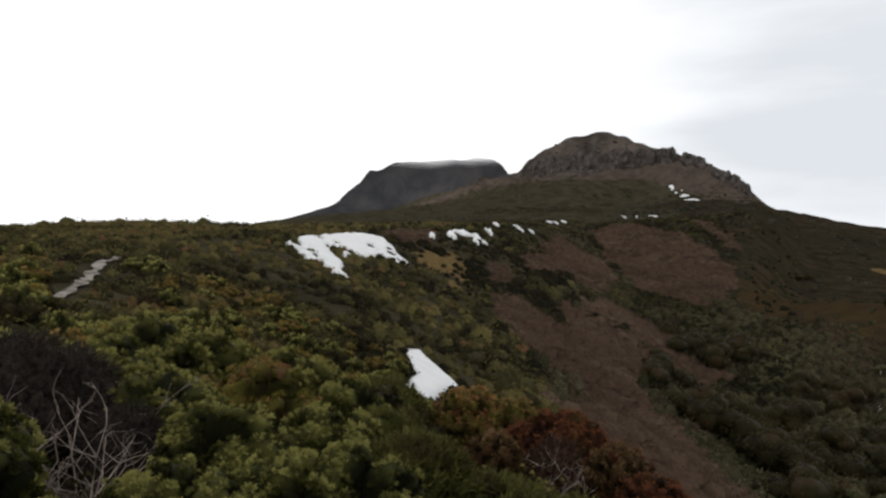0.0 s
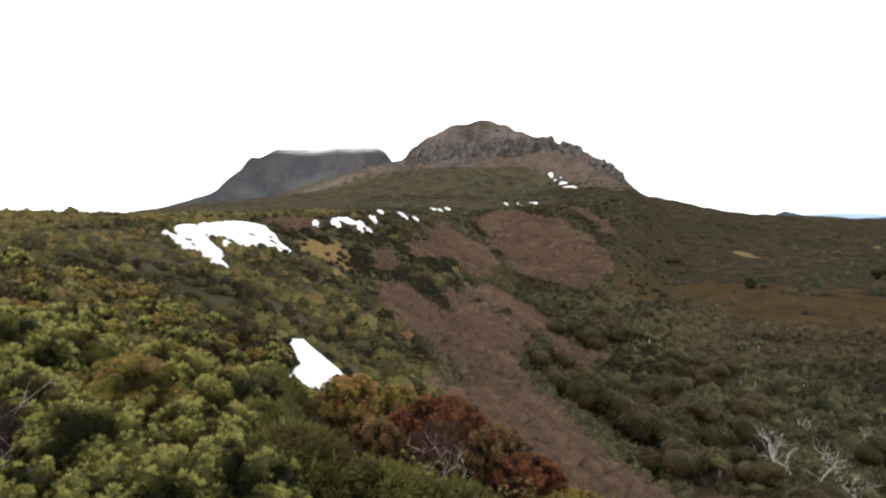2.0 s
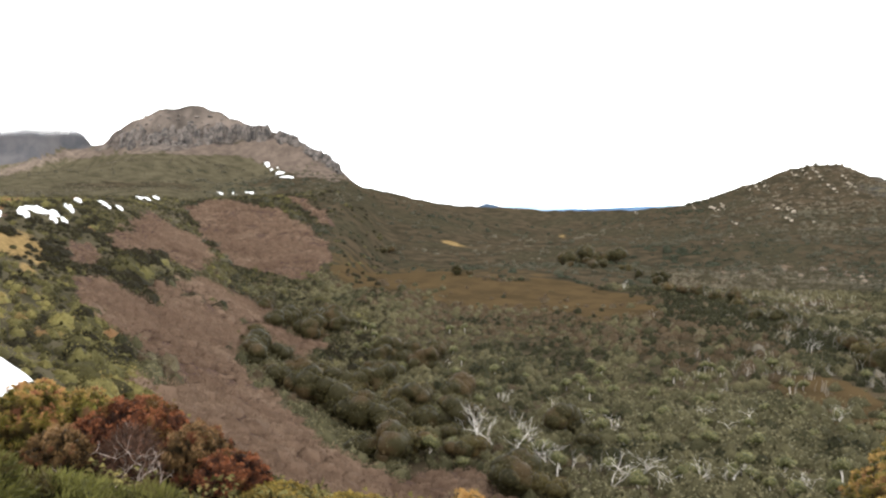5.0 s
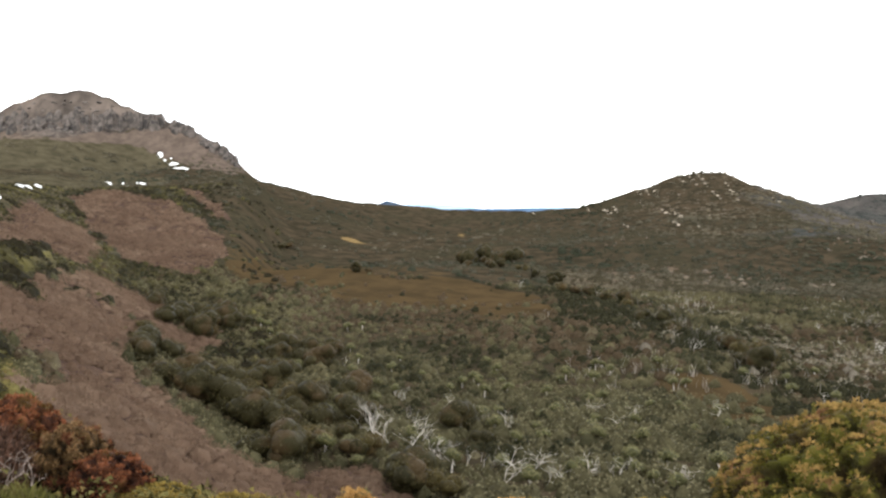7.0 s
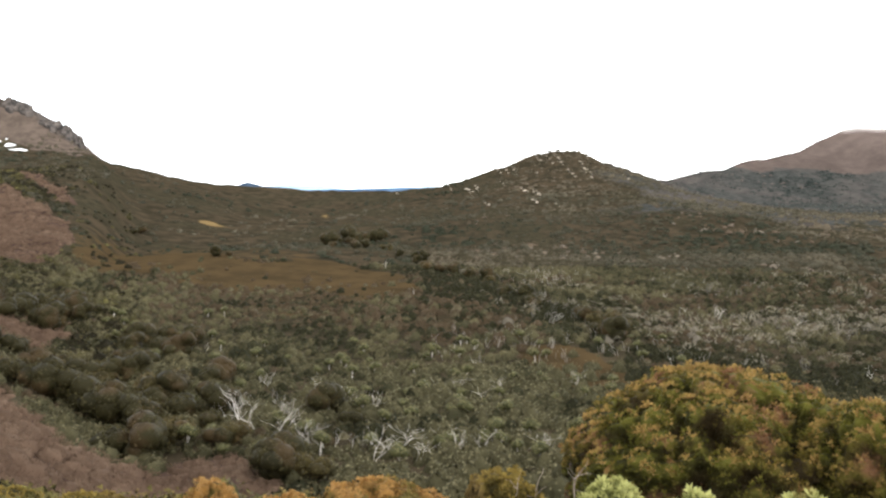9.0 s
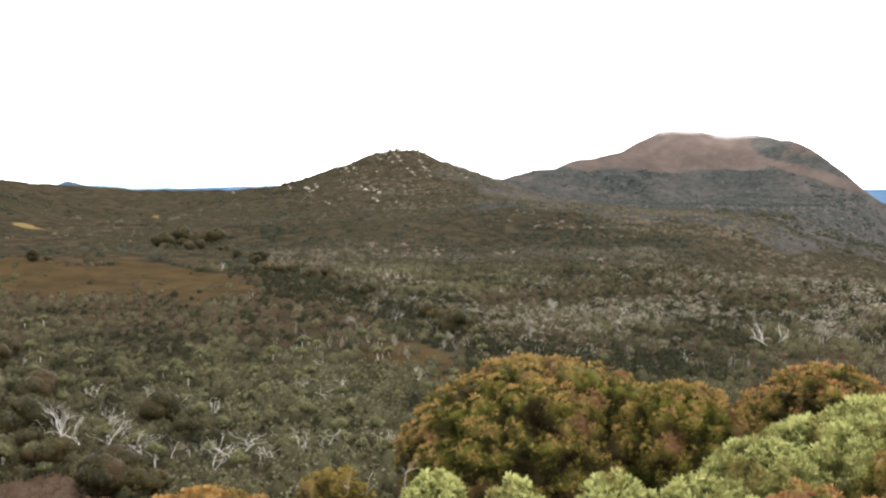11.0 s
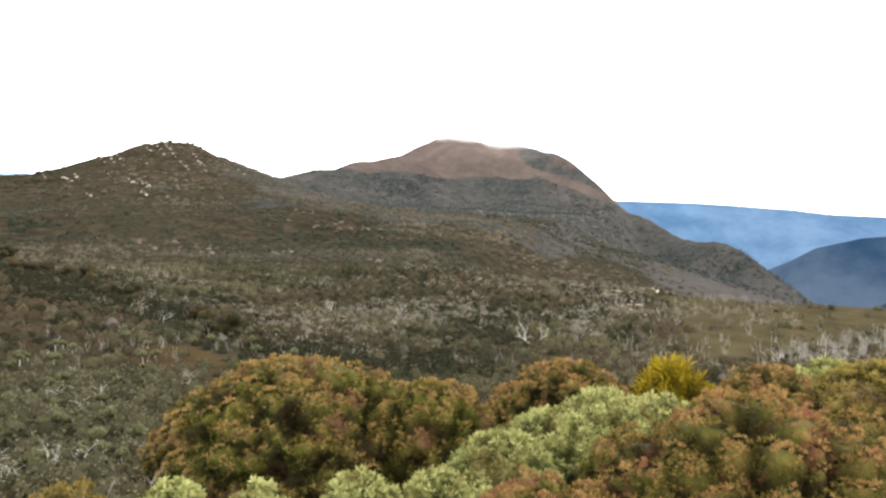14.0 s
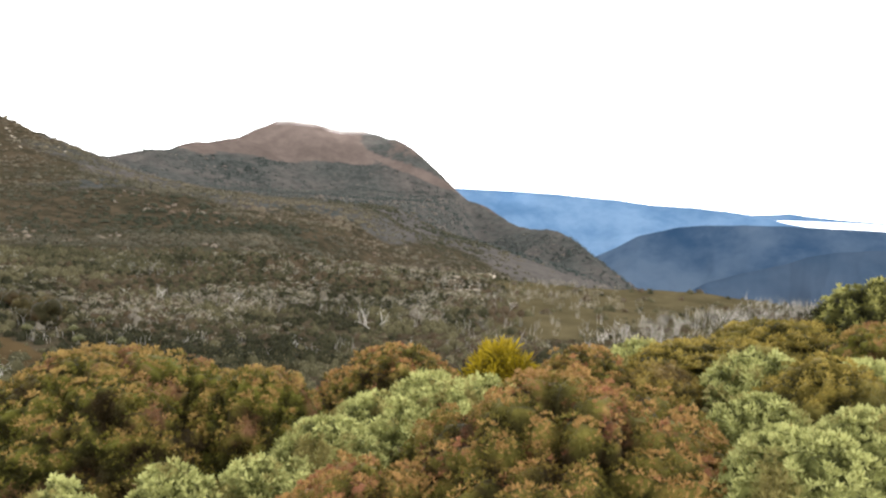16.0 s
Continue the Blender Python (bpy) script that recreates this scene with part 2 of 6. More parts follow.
def land_material(name):
    """Heath, brown slopes, tussock field, bare rock and pale patches, laid by the land's own attributes and broken up by grain."""
    m, nt, b = base_material(name, 1.0, 0.0)
    fine, mid, big = noise_node(nt, 0.9, 5), noise_node(nt, 9, 6, 0.6), noise_node(nt, 70, 5, 0.6)
    col = mix_node(nt, step_node(nt, mid, 0.35, 0.65), (0.023, 0.020, 0.013), (0.048, 0.037, 0.024))
    col = mix_node(nt, times_node(nt, step_node(nt, big, 0.45, 0.6), 0.75), col, mix_node(nt, step_node(nt, noise_node(nt, 4, 5, 0.7), 0.35, 0.65), (0.020, 0.019, 0.012), (0.040, 0.035, 0.022)))
    edge = times_node(nt, times_node(nt, mid, 0.9), -0.45, "ADD")

    def lay(col, attr, a, c, grain):
        w = step_node(nt, times_node(nt, attr_node(nt, attr), edge, "ADD"), 0.35, 0.65)
        return mix_node(nt, w, col, mix_node(nt, step_node(nt, grain, 0.3, 0.7), a, c))

    col = lay(col, "green", (0.036, 0.032, 0.020), (0.067, 0.058, 0.037), mid)
    # woods greyed towards blue: distance haze put into their colour
    wood = mix_node(nt, step_node(nt, noise_node(nt, 110, 6, 0.65), 0.36, 0.66), (0.025, 0.027, 0.026), (0.048, 0.044, 0.041))
    tops = mix_node(nt, step_node(nt, noise_node(nt, 110, 6, 0.65), 0.36, 0.66), (0.049, 0.051, 0.047), (0.074, 0.066, 0.060))
    where = step_node(nt, times_node(nt, attr_node(nt, "forest"), edge, "ADD"), 0.35, 0.65)
    col = mix_node(nt, where, col, mix_node(nt, step_node(nt, noise_node(nt, 12, 7, 0.75), 0.35, 0.65), wood, tops))
    col = lay(col, "field", (0.036, 0.026, 0.014), (0.058, 0.040, 0.020), mid)
    col = lay(col, "meadow", (0.040, 0.034, 0.018), (0.070, 0.057, 0.031), mid)
    col = lay(col, "bare", (0.060, 0.047, 0.041), (0.096, 0.075, 0.066), noise_node(nt, 40, 7, 0.7))
    col = lay(col, "scree", (0.050, 0.033, 0.026), (0.072, 0.048, 0.037), noise_node(nt, 4, 6, 0.7))
    col = lay(col, "talus", (0.060, 0.047, 0.038), (0.112, 0.087, 0.071), noise_node(nt, 12, 7, 0.7))
    upright = nt.nodes.new("ShaderNodeMapping")
    upright.inputs["Scale"].default_value = (1.0, 1.0, 0.22)
    nt.links.new(nt.nodes.new("ShaderNodeNewGeometry").outputs["Position"], upright.inputs["Vector"])
    # slate's bluish tint holds distance haze put into the colour
    col = lay(col, "slate", (0.030, 0.032, 0.037), (0.062, 0.059, 0.060), noise_node(nt, 45, 7, 0.7, upright.outputs[0]))
    col = lay(col, "rock", (0.036, 0.031, 0.027), (0.128, 0.104, 0.088), noise_node(nt, 24, 7, 0.7, upright.outputs[0]))
    col = lay(col, "crag", (0.012, 0.011, 0.011), (0.125, 0.104, 0.090), noise_node(nt, 11, 6, 0.7, upright.outputs[0]))
    col = lay(col, "pale", (0.10, 0.068, 0.028), (0.20, 0.140, 0.066), fine)
    nt.links.new(col, b.inputs["Base Color"])
    both = times_node(nt, times_node(nt, fine, 0.35), mid, "ADD")
    bump(nt, b, both, 0.6, 0.7)
    return m


M_LAND = land_material("heath_and_rock")


# ---------------------------------------------------------------- terrain


def ss(v, a, b):
    u = np.clip((np.asarray(v, float) - a) / (b - a), 0, 1)
    return u * u * (3 - 2 * u)


def lattice(ix, iy, seed):
    n = (ix * 374761393 + iy * 668265263 + seed * 974634777) & 0xFFFFFFFF
    n = ((n ^ (n >> 13)) * 1274126177) & 0xFFFFFFFF
    return ((n ^ (n >> 16)) & 0xFFFF) / 32767.5 - 1


def vnoise(x, y, seed=0):
    x, y = np.asarray(x, float), np.asarray(y, float)
    ix, iy = np.floor(x).astype(np.int64), np.floor(y).astype(np.int64)
    u, v = x - ix, y - iy
    u, v = u * u * (3 - 2 * u), v * v * (3 - 2 * v)
    a, b = lattice(ix, iy, seed), lattice(ix + 1, iy, seed)
    c, d = lattice(ix, iy + 1, seed), lattice(ix + 1, iy + 1, seed)
    return (a + (b - a) * u) * (1 - v) + (c + (d - c) * u) * v


def fbm(x, y, size, octaves=4, seed=0):
    total, amp = 0, 1.0
    for k in range(octaves):
        total = total + amp * vnoise(x / size + 17.3 * k, y / size - 9.1 * k, seed + k)
        size, amp = size / 2.03, amp * 0.5
    return total


def polar(rows):
    """Crest points from bearing (degrees east of north), distance and height over the eye."""
    return [(d * math.sin(radians(a)), d * math.cos(radians(a)), z) for a, d, z in rows]


def crest(x, y, line):
    """Distance to a crest line, its height there, and the side (positive: east of a line that runs north)."""
    best, side = np.full(np.shape(x), 1e9), np.zeros(np.shape(x))
    dists, heights = [], []
    for (ax, ay, az), (bx, by, bz) in zip(line, line[1:]):
        dx, dy = bx - ax, by - ay
        u = np.clip(((x - ax) * dx + (y - ay) * dy) / (dx * dx + dy * dy), 0, 1)
        ox, oy = x - ax - u * dx, y - ay - u * dy
        dist = np.hypot(ox, oy)
        near = dist < best
        best = np.where(near, dist, best)
        dists.append(dist), heights.append(az + u * (bz - az))
        side = np.where(near, np.sign(dy * ox - dx * oy), side)
    weights = [np.exp(-(d - best) / (0.12 * best + 2)) for d in dists]
    return best, sum(w * h for w, h in zip(weights, heights)) / sum(weights), side


HOME = [(300, -1500, -60), (90, -260, -6), (60, -120, -3), (34, -40, -1.9), (12, -8, -1.75), (2, 0, -1.75), (-7, 10, -1.95), (-18, 28, -1.5), (-26, 55, -0.1),
        (-26, 95, 1.7), (-17, 150, 3.3), (5, 250, 6.0), (30, 380, 11.5), (66, 500, 18), (100, 600, 30)]
PEAK = polar([(4.2, 840, 62), (5.6, 810, 77), (6.2, 805, 88), (7.6, 802, 100), (9.2, 800, 108.5), (10.4, 800, 112), (11.6, 797, 111), (12.6, 790, 105.5), (13.6, 785, 98.5), (14.5, 780, 93.5), (15.5, 770, 93), (16, 766, 89), (16.8, 760, 84.5),
              (17.8, 752, 80.5), (18.6, 745, 71), (19.2, 740, 67), (19.9, 733, 62), (20.15, 728, 54), (20.6, 725, 46), (20.9, 724, 38)])
MESA = polar([(-13, 1350, 36), (-9.5, 1420, 60), (-7.4, 1450, 80), (-5.8, 1480, 118), (-5, 1500, 146), (-3.4, 1500, 160), (0.6, 1500, 170), (3.0, 1500, 174), (3.7, 1500, 168),
              (4.1, 1480, 138), (6, 1450, 134), (9, 1400, 125)])
RIM = polar([(20.9, 725, 39), (23, 740, 34), (26.2, 760, 26), (31, 780, 17.5), (35.4, 780, 12), (42, 740, 9.5), (46, 705, 14)])
HILL = polar([(46, 705, 15), (48.8, 705, 28.5), (51.4, 715, 41), (53, 720, 44), (54.2, 720, 43.5), (56.1, 730, 34), (59, 760, 22), (60.5, 800, 19)])
MOUNT = polar([(57, 1050, 24), (60, 1150, 31), (64, 1250, 45), (66.7, 1330, 64), (68.6, 1400, 79), (71.2, 1480, 117), (72.2, 1480, 123), (74, 1480, 116), (76.5, 1480, 115), (79.4, 1420, 93), (81.4, 1320, 56),
               (82.9, 1280, 21), (84.5, 1220, -9.5), (86, 1160, -16), (87.8, 1100, -31), (89.5, 1040, -40), (91.1, 980, -43), (92.1, 930, -50), (93.7, 860, -66), (95, 800, -77), (96.2, 760, -83), (98, 700, -86), (100, 650, -130)])


def height_parts(x, y):
    """Heights over the eye of each land form, in the order: valley, home ridge, peak, mesa, rim, hill, mountain."""
    x, y = np.asarray(x, float), np.asarray(y, float)
    far = np.hypot(x, y)
    valley = -28.5 + 4 * ss(far, 140, 300) * ss(y, -20, 90) + 18 * ss(far, 300, 850) * ss(y, -60, 240)
    valley = valley - 130 * ss(x, 255, 430) * ss(-y, -130, 10) - 90 * ss(far, 430, 900) * ss(-y, -60, 60) - 240 * ss(far, 1500, 2700) * ss(x, 700, 1500)
    valley = valley + 5 * np.exp(-((x - 165) / 75) ** 2 - ((y - 275) / 55) ** 2)
    d, z, side = crest(x, y, HOME)
    wide = 8.5 + 5.5 * ss(y, 14, 40) + 10 * ss(y, 150, 500)
    east = 0.60 * (np.sqrt(d * d + wide * wide) - wide)
    home = z - np.where(side > 0, east, 0.035 * np.maximum(d - 60, 0) + 0.1 * np.maximum(d - 400, 0)) + 0.5 * np.where(side > 0, 0, ss(d, 2, 30))
    d, z, _ = crest(x, y, PEAK)
    peak = z + 3 - 30 * ss(z, 45, 85) * (1 - np.exp(-(d / 26) ** 2)) - 0.22 * 330 * (1 - np.exp(-d / 330)) - 0.10 * np.maximum(d - 250, 0)
    peak = peak - 60 * ss(np.arctan2(x, y), 0.354, 0.50)
    d, z, _ = crest(x, y, MESA)
    mesa = z - 60 * ss(z, 60, 150) * (1 - np.exp(-(d / 50) ** 2)) - 0.24 * 420 * (1 - np.exp(-d / 420)) - 0.10 * np.maximum(d - 400, 0)
    d, z, _ = crest(x, y, RIM)
    rim = z - 0.26 * 190 * (1 - np.exp(-d / 190)) - 0.03 * d - 0.25 * np.maximum(d - 330, 0)
    d, z, _ = crest(x, y, HILL)
    hill = z - 0.40 * 110 * (1 - np.exp(-d / 110)) - 0.03 * d - 0.25 * np.maximum(d - 260, 0)
    d, z, side = crest(x, y, MOUNT)
    mount = z - np.where(side > 0, 0.34 * 400 * (1 - np.exp(-d / 400)) + 0.02 * d + 0.1 * np.maximum(d - 700, 0), 0.7 * d)
    return [valley, home, peak, mesa, rim, hill, mount]


def relief(x, y):
    """Uneven ground: small near the path, larger far away."""
    far = np.hypot(x, y)
    small = 0.18 * fbm(x, y, 5, 3, 5) * ss(far, 3, 14)
    mid = 1.3 * fbm(x, y, 45, 4, 11) * ss(far, 40, 200)
    big = 5.0 * fbm(x, y, 190, 4, 23) * ss(far, 300, 1100)
    return small + mid + big


def land(x, y):
    """Ground height in world metres."""
    parts = height_parts(x, y)
    far = np.hypot(x, y)
    k = 0.6 + 2.6 * ss(far, 30, 400)
    top = np.max(parts, axis=0)
    total = top + k * (np.log(np.sum([np.exp((p - top) / k) for p in parts], axis=0)))
    return total + relief(x, y) + EYE - 0.1


# ---------------------------------------------------------------- what covers the land
def turned(x, y):
    """Bearing in degrees and distance from the viewpoint on the ridge."""
    return np.degrees(np.arctan2(x, y)), np.hypot(x, y)


def within(x, y, poly):
    """Distance to the outline of a patch, positive inside it."""
    inside, best = np.zeros(np.shape(x), bool), np.full(np.shape(x), 1e9)
    for (ax, ay), (bx, by) in zip(poly, poly[1:] + poly[:1]):
        dx, dy = bx - ax, by - ay
        u = np.clip(((x - ax) * dx + (y - ay) * dy) / (dx * dx + dy * dy), 0, 1)
        best = np.minimum(best, np.hypot(x - ax - u * dx, y - ay - u * dy))
        inside ^= ((ay > y) != (by > y)) & (x < ax + (y - ay) * dx / (dy if dy else 1e-9))
    return np.where(inside, best, -best)


THICKET = [(7, 133), (12, 148), (16, 139), (21, 137), (22, 157), (31, 180), (45, 218), (59, 224), (67, 214), (70, 195), (58, 158), (46, 148), (36, 140), (29, 121), (28, 106), (31, 103), (31, 94), (29, 83), (33, 80), (38, 80), (43, 82), (47, 78),
           (45, 66), (30, 52), (16, 50), (10, 60), (8, 72), (14, 81), (15, 93), (12, 95), (9, 104)]
UPPER_THICKETS = [[(20, 212), (36, 300), (56, 390), (63, 368), (69, 322), (56, 262), (45, 234), (38, 228), (24, 186), (20, 190)],
                  [(81, 455), (108, 496), (121, 452), (127, 421), (128, 378), (124, 344), (108, 295), (89, 272), (81, 285), (72, 293), (74, 350), (76, 400)],
                  [(147, 476), (150, 455), (144, 388), (136, 372), (136, 409)], [(8, 164), (14, 181), (16, 168), (11, 152), (8, 152)], [(-11, 160), (-9, 182), (-3, 196), (-1, 168), (-7, 150)]]


def scree_cover(x, y):
    """Leafless brown thickets below the crest, with belts of green scrub left between them."""
    _, far = turned(x, y)
    grow = np.clip(far / 150, 0.35, 2.6)
    edge = within(x, y, THICKET)
    for patch in UPPER_THICKETS:
        edge = np.maximum(edge, within(x, y, patch))
    w = ss(edge + 1.6 * grow * vnoise(x / 5.5, y / 70, 33) * (far > 150) + 1.2 * grow * fbm(x, y, 9, 3, 35) + 0.8 * fbm(x, y, 3, 2, 39), -0.6 * grow, 0.8 * grow)
    clumps = vnoise(x / 9 + 3.7, y / 13, 31) + 0.5 * vnoise(x / 4, y / 5, 37)
    return w * (1 - 0.8 * ss(clumps, 0.86, 1.05) * (far < 260))


FIELD = [(104, 282), (146, 345), (166, 338), (153, 258), (179, 241), (177, 206), (160, 166), (148, 175), (140, 200), (126, 214), (119, 238), (108, 262)]
DULL_HEATH = [(104, 320), (187, 385), (200, 300), (182, 235), (163, 172), (143, 127), (124, 92), (106, 74), (108, 100), (106, 150), (100, 180), (96, 225)]
DARK_BELT = [(330, 470), (370, 430), (255, 290), (190, 185), (176, 140), (152, 92), (132, 66), (112, 62), (122, 84), (138, 115), (160, 160), (186, 225), (262, 350)]


CREEK = [(173, 154), (166, 134), (143, 101), (140, 85), (148, 70), (153, 55), (156, 40), (147, 30), (129, 33), (118, 46), (110, 62), (113, 71), (121, 79), (133, 101), (151, 133)]
SPUR = [(332, 232), (371, 225), (398, 202), (428, 170), (414, 132), (412, 107), (237, 49), (207, 51), (200, 72), (210, 99), (224, 134), (228, 154)]
BOG = [(117, 99), (123, 94), (121, 83), (114, 72), (105, 63), (97, 65), (100, 76), (106, 87)]


def field_cover(x, y):
    """Brown tussock fields on the valley floor."""
    clearing = 0.95 * ss(within(x, y, BOG) + 1.6 * fbm(x, y, 8, 3, 43), -1.6, 1.4)
    return np.maximum(clearing, ss(within(x, y, FIELD) + 9 * fbm(x, y, 22, 3, 41), -5, 6))


def dull_heath(x, y):
    """Low brownish heath round the tussock fields."""
    return ss(within(x, y, DULL_HEATH) + 12 * fbm(x, y, 26, 3, 45), -8, 8)


def dark_belt(x, y):
    """Dark green scrub that follows the creek beyond the fields and clothes the spur behind it."""
    n = 9 * fbm(x, y, 24, 3, 47)
    return np.maximum(ss(np.maximum(within(x, y, DARK_BELT), within(x, y, CREEK)) + n, -6, 6), 0.45 * ss(within(x, y, SPUR) + n, -10, 10))


TAN = [(-4.5, 138.1), (-3.5, 152.9), (0.6, 157.1), (5.4, 151.3), (5.5, 141.4), (2.8, 118.8), (0.4, 117.1), (-2.7, 125.3)]


def pale_cover(x, y):
    """Dry tan grass and bare earth."""
    a = np.exp(-((x - 242) / 6) ** 2 - ((y - 440) / 15) ** 2)
    b = np.exp(-((x - 0.5 - 0.10 * (y - 148)) / 4.2) ** 2 - ((y - 150) / 15) ** 2) * 0.9
    c = np.exp(-((x - 1.8) / 1.3) ** 2 - ((y - 123) / 8) ** 2) * 0.8 + 0.8 * np.exp(-((x - 43.5 - 1.5 * (y - 232)) / 4) ** 2 - ((y - 232) / 4) ** 2)
    d = np.exp(-((x - 372 - 0.67 * (y - 502)) / 5) ** 2 - ((y - 502) / 40) ** 2) * 0.6
    e = 0.8 * ss(within(x, y, TAN) + 2.2 * fbm(x, y, 6, 3, 57) - 0.6, -0.8, 1.6) * ss(vnoise(x / 2.2 + 0.04 * y, y / 16, 59) + 0.4 * fbm(x, y, 3, 2, 61), -0.35, 0.3)
    return np.clip(a + b + c + d + e, 0, 1)


def brow_line(az):
    """Height over the eye at which the woods end on the bare-topped mountain."""
    return np.interp(az, [57, 61, 64.7, 68.3, 73.5, 78.1, 80.3, 82.6, 84.5, 88], [70, 62, 50, 44, 42, 36, 32, 10, -8, -40])


def covers(x, y, z, parts):
    """Weights of the kinds of cover, each 0 to 1."""
    az, far = turned(x, y)
    top = np.argmax(parts, axis=0)
    n = fbm(x, y, 60, 4, 51)
    e = z - EYE
    el = np.degrees(np.arctan2(e + 3 * n, far))
    stony = (top == 2) * ss(el - np.interp(az, [4, 6, 9, 11.7, 14.8, 17.2, 20.4], [4.5, 4.75, 5.15, 4.94, 4.57, 3.6, 2.98]), -0.12, 0.12)
    cliffs = ss(el - np.interp(az, [5.5, 6.8, 10, 11.8, 14, 15.8, 16.6, 18, 19.5, 20.6], [5.0, 5.2, 5.3, 5.66, 5.78, 5.8, 6.3, 5.7, 4.4, 3.4]), -0.08, 0.1)
    rock = stony * cliffs
    crag = rock * (1 - ss(el - np.interp(az, [6, 10, 13, 16.5], [6.0, 6.5, 6.75, 7.0]), -0.2, 0.3)) * (0.35 + 0.65 * ss(vnoise(az * 2.3, e / 14, 8), -0.4, 0.3))
    slant = np.degrees(np.arctan2(e + 6 * n, far)) - 2.3 - 0.27 * (az + 7)
    slate = (top == 3) * ss(slant, -1.4, 0.0)
    flank = ss(parts[3] - np.maximum(np.maximum(parts[1], parts[2]), parts[4]), -3, 5)
    talus = stony * (1 - cliffs) + 0.66 * flank * ss(az, -7, -2) * ss(slant, -1.5, -0.6) * (1 - ss(slant, -0.4, 0.3))
    brow = brow_line(az)
    stripe = np.exp(-((e - np.interp(az, [76.5, 77.6, 80.3, 82.6, 85], [80, 58, 36, 16, -12])) / (5 + 5 * n)) ** 2)
    bare = (top == 6) * ss(e + 7 * n + 6 * vnoise(x / 60, y / 60, 9) - brow, -4, 3) * (1 - (0.62 + 0.3 * n) * ss(az + 0.8 * n, 76.8, 78.0) * (1 - stripe))
    forest = np.maximum((top == 6) * 1.0, (top == 3) * 0.2) + 0.9 * ((top == 0) | (top == 5) | (top == 4)) * ss(far + 90 * n, 420, 650) * ss(az + 3 * n, 53, 61)
    green = (top == 3) * 0.7 + (top == 2) * 0.75 * (1 - ss(az + 3 * n, 13, 20)) + (top == 1) * (1 - ss(far, 500, 700)) * 0.7
    return dict(green=green, forest=forest, field=np.maximum(field_cover(x, y), 0.45 * dull_heath(x, y)), meadow=0.8 * ss(az, 83, 90) * ss(far, 145, 175) * (1 - ss(far, 300, 330)), scree=scree_cover(x, y), bare=bare, talus=talus * (1 - ss(slate, 0.5, 1) * (1 - ss(az, -3, 2))), slate=slate * (1 - ss(talus, 0.3, 0.7)), rock=rock, crag=crag, pale=pale_cover(x, y))


# ---------------------------------------------------------------- mesh helpers
def quads(name, v, f, material, smooth=False, attrs=()):
    v, f = np.asarray(v, float), np.asarray(f, np.int64)
    k = f.shape[1]
    me = bpy.data.meshes.new(name)
    me.vertices.add(len(v))
    me.vertices.foreach_set("co", v.ravel())
    me.loops.add(f.size)
    me.loops.foreach_set("vertex_index", f.ravel().astype(np.int32))
    me.polygons.add(len(f))
    me.polygons.foreach_set("loop_start", np.arange(0, f.size, k, dtype=np.int32))
    if smooth:
        me.polygons.foreach_set("use_smooth", np.ones(len(f), bool))
    for key, values in dict(attrs).items():
        me.attributes.new(key, "FLOAT", "POINT").data.foreach_set("value", np.asarray(values, np.float32))
    me.update(calc_edges=True)
    me.materials.append(material)
    return me


def part(name, me, parent, label=""):
    ob = new(name, me)
    ob.parent = parent
    return tagged(ob, label)


def unit(v):
    return v / np.maximum(np.linalg.norm(v, axis=-1, keepdims=True), 1e-9)


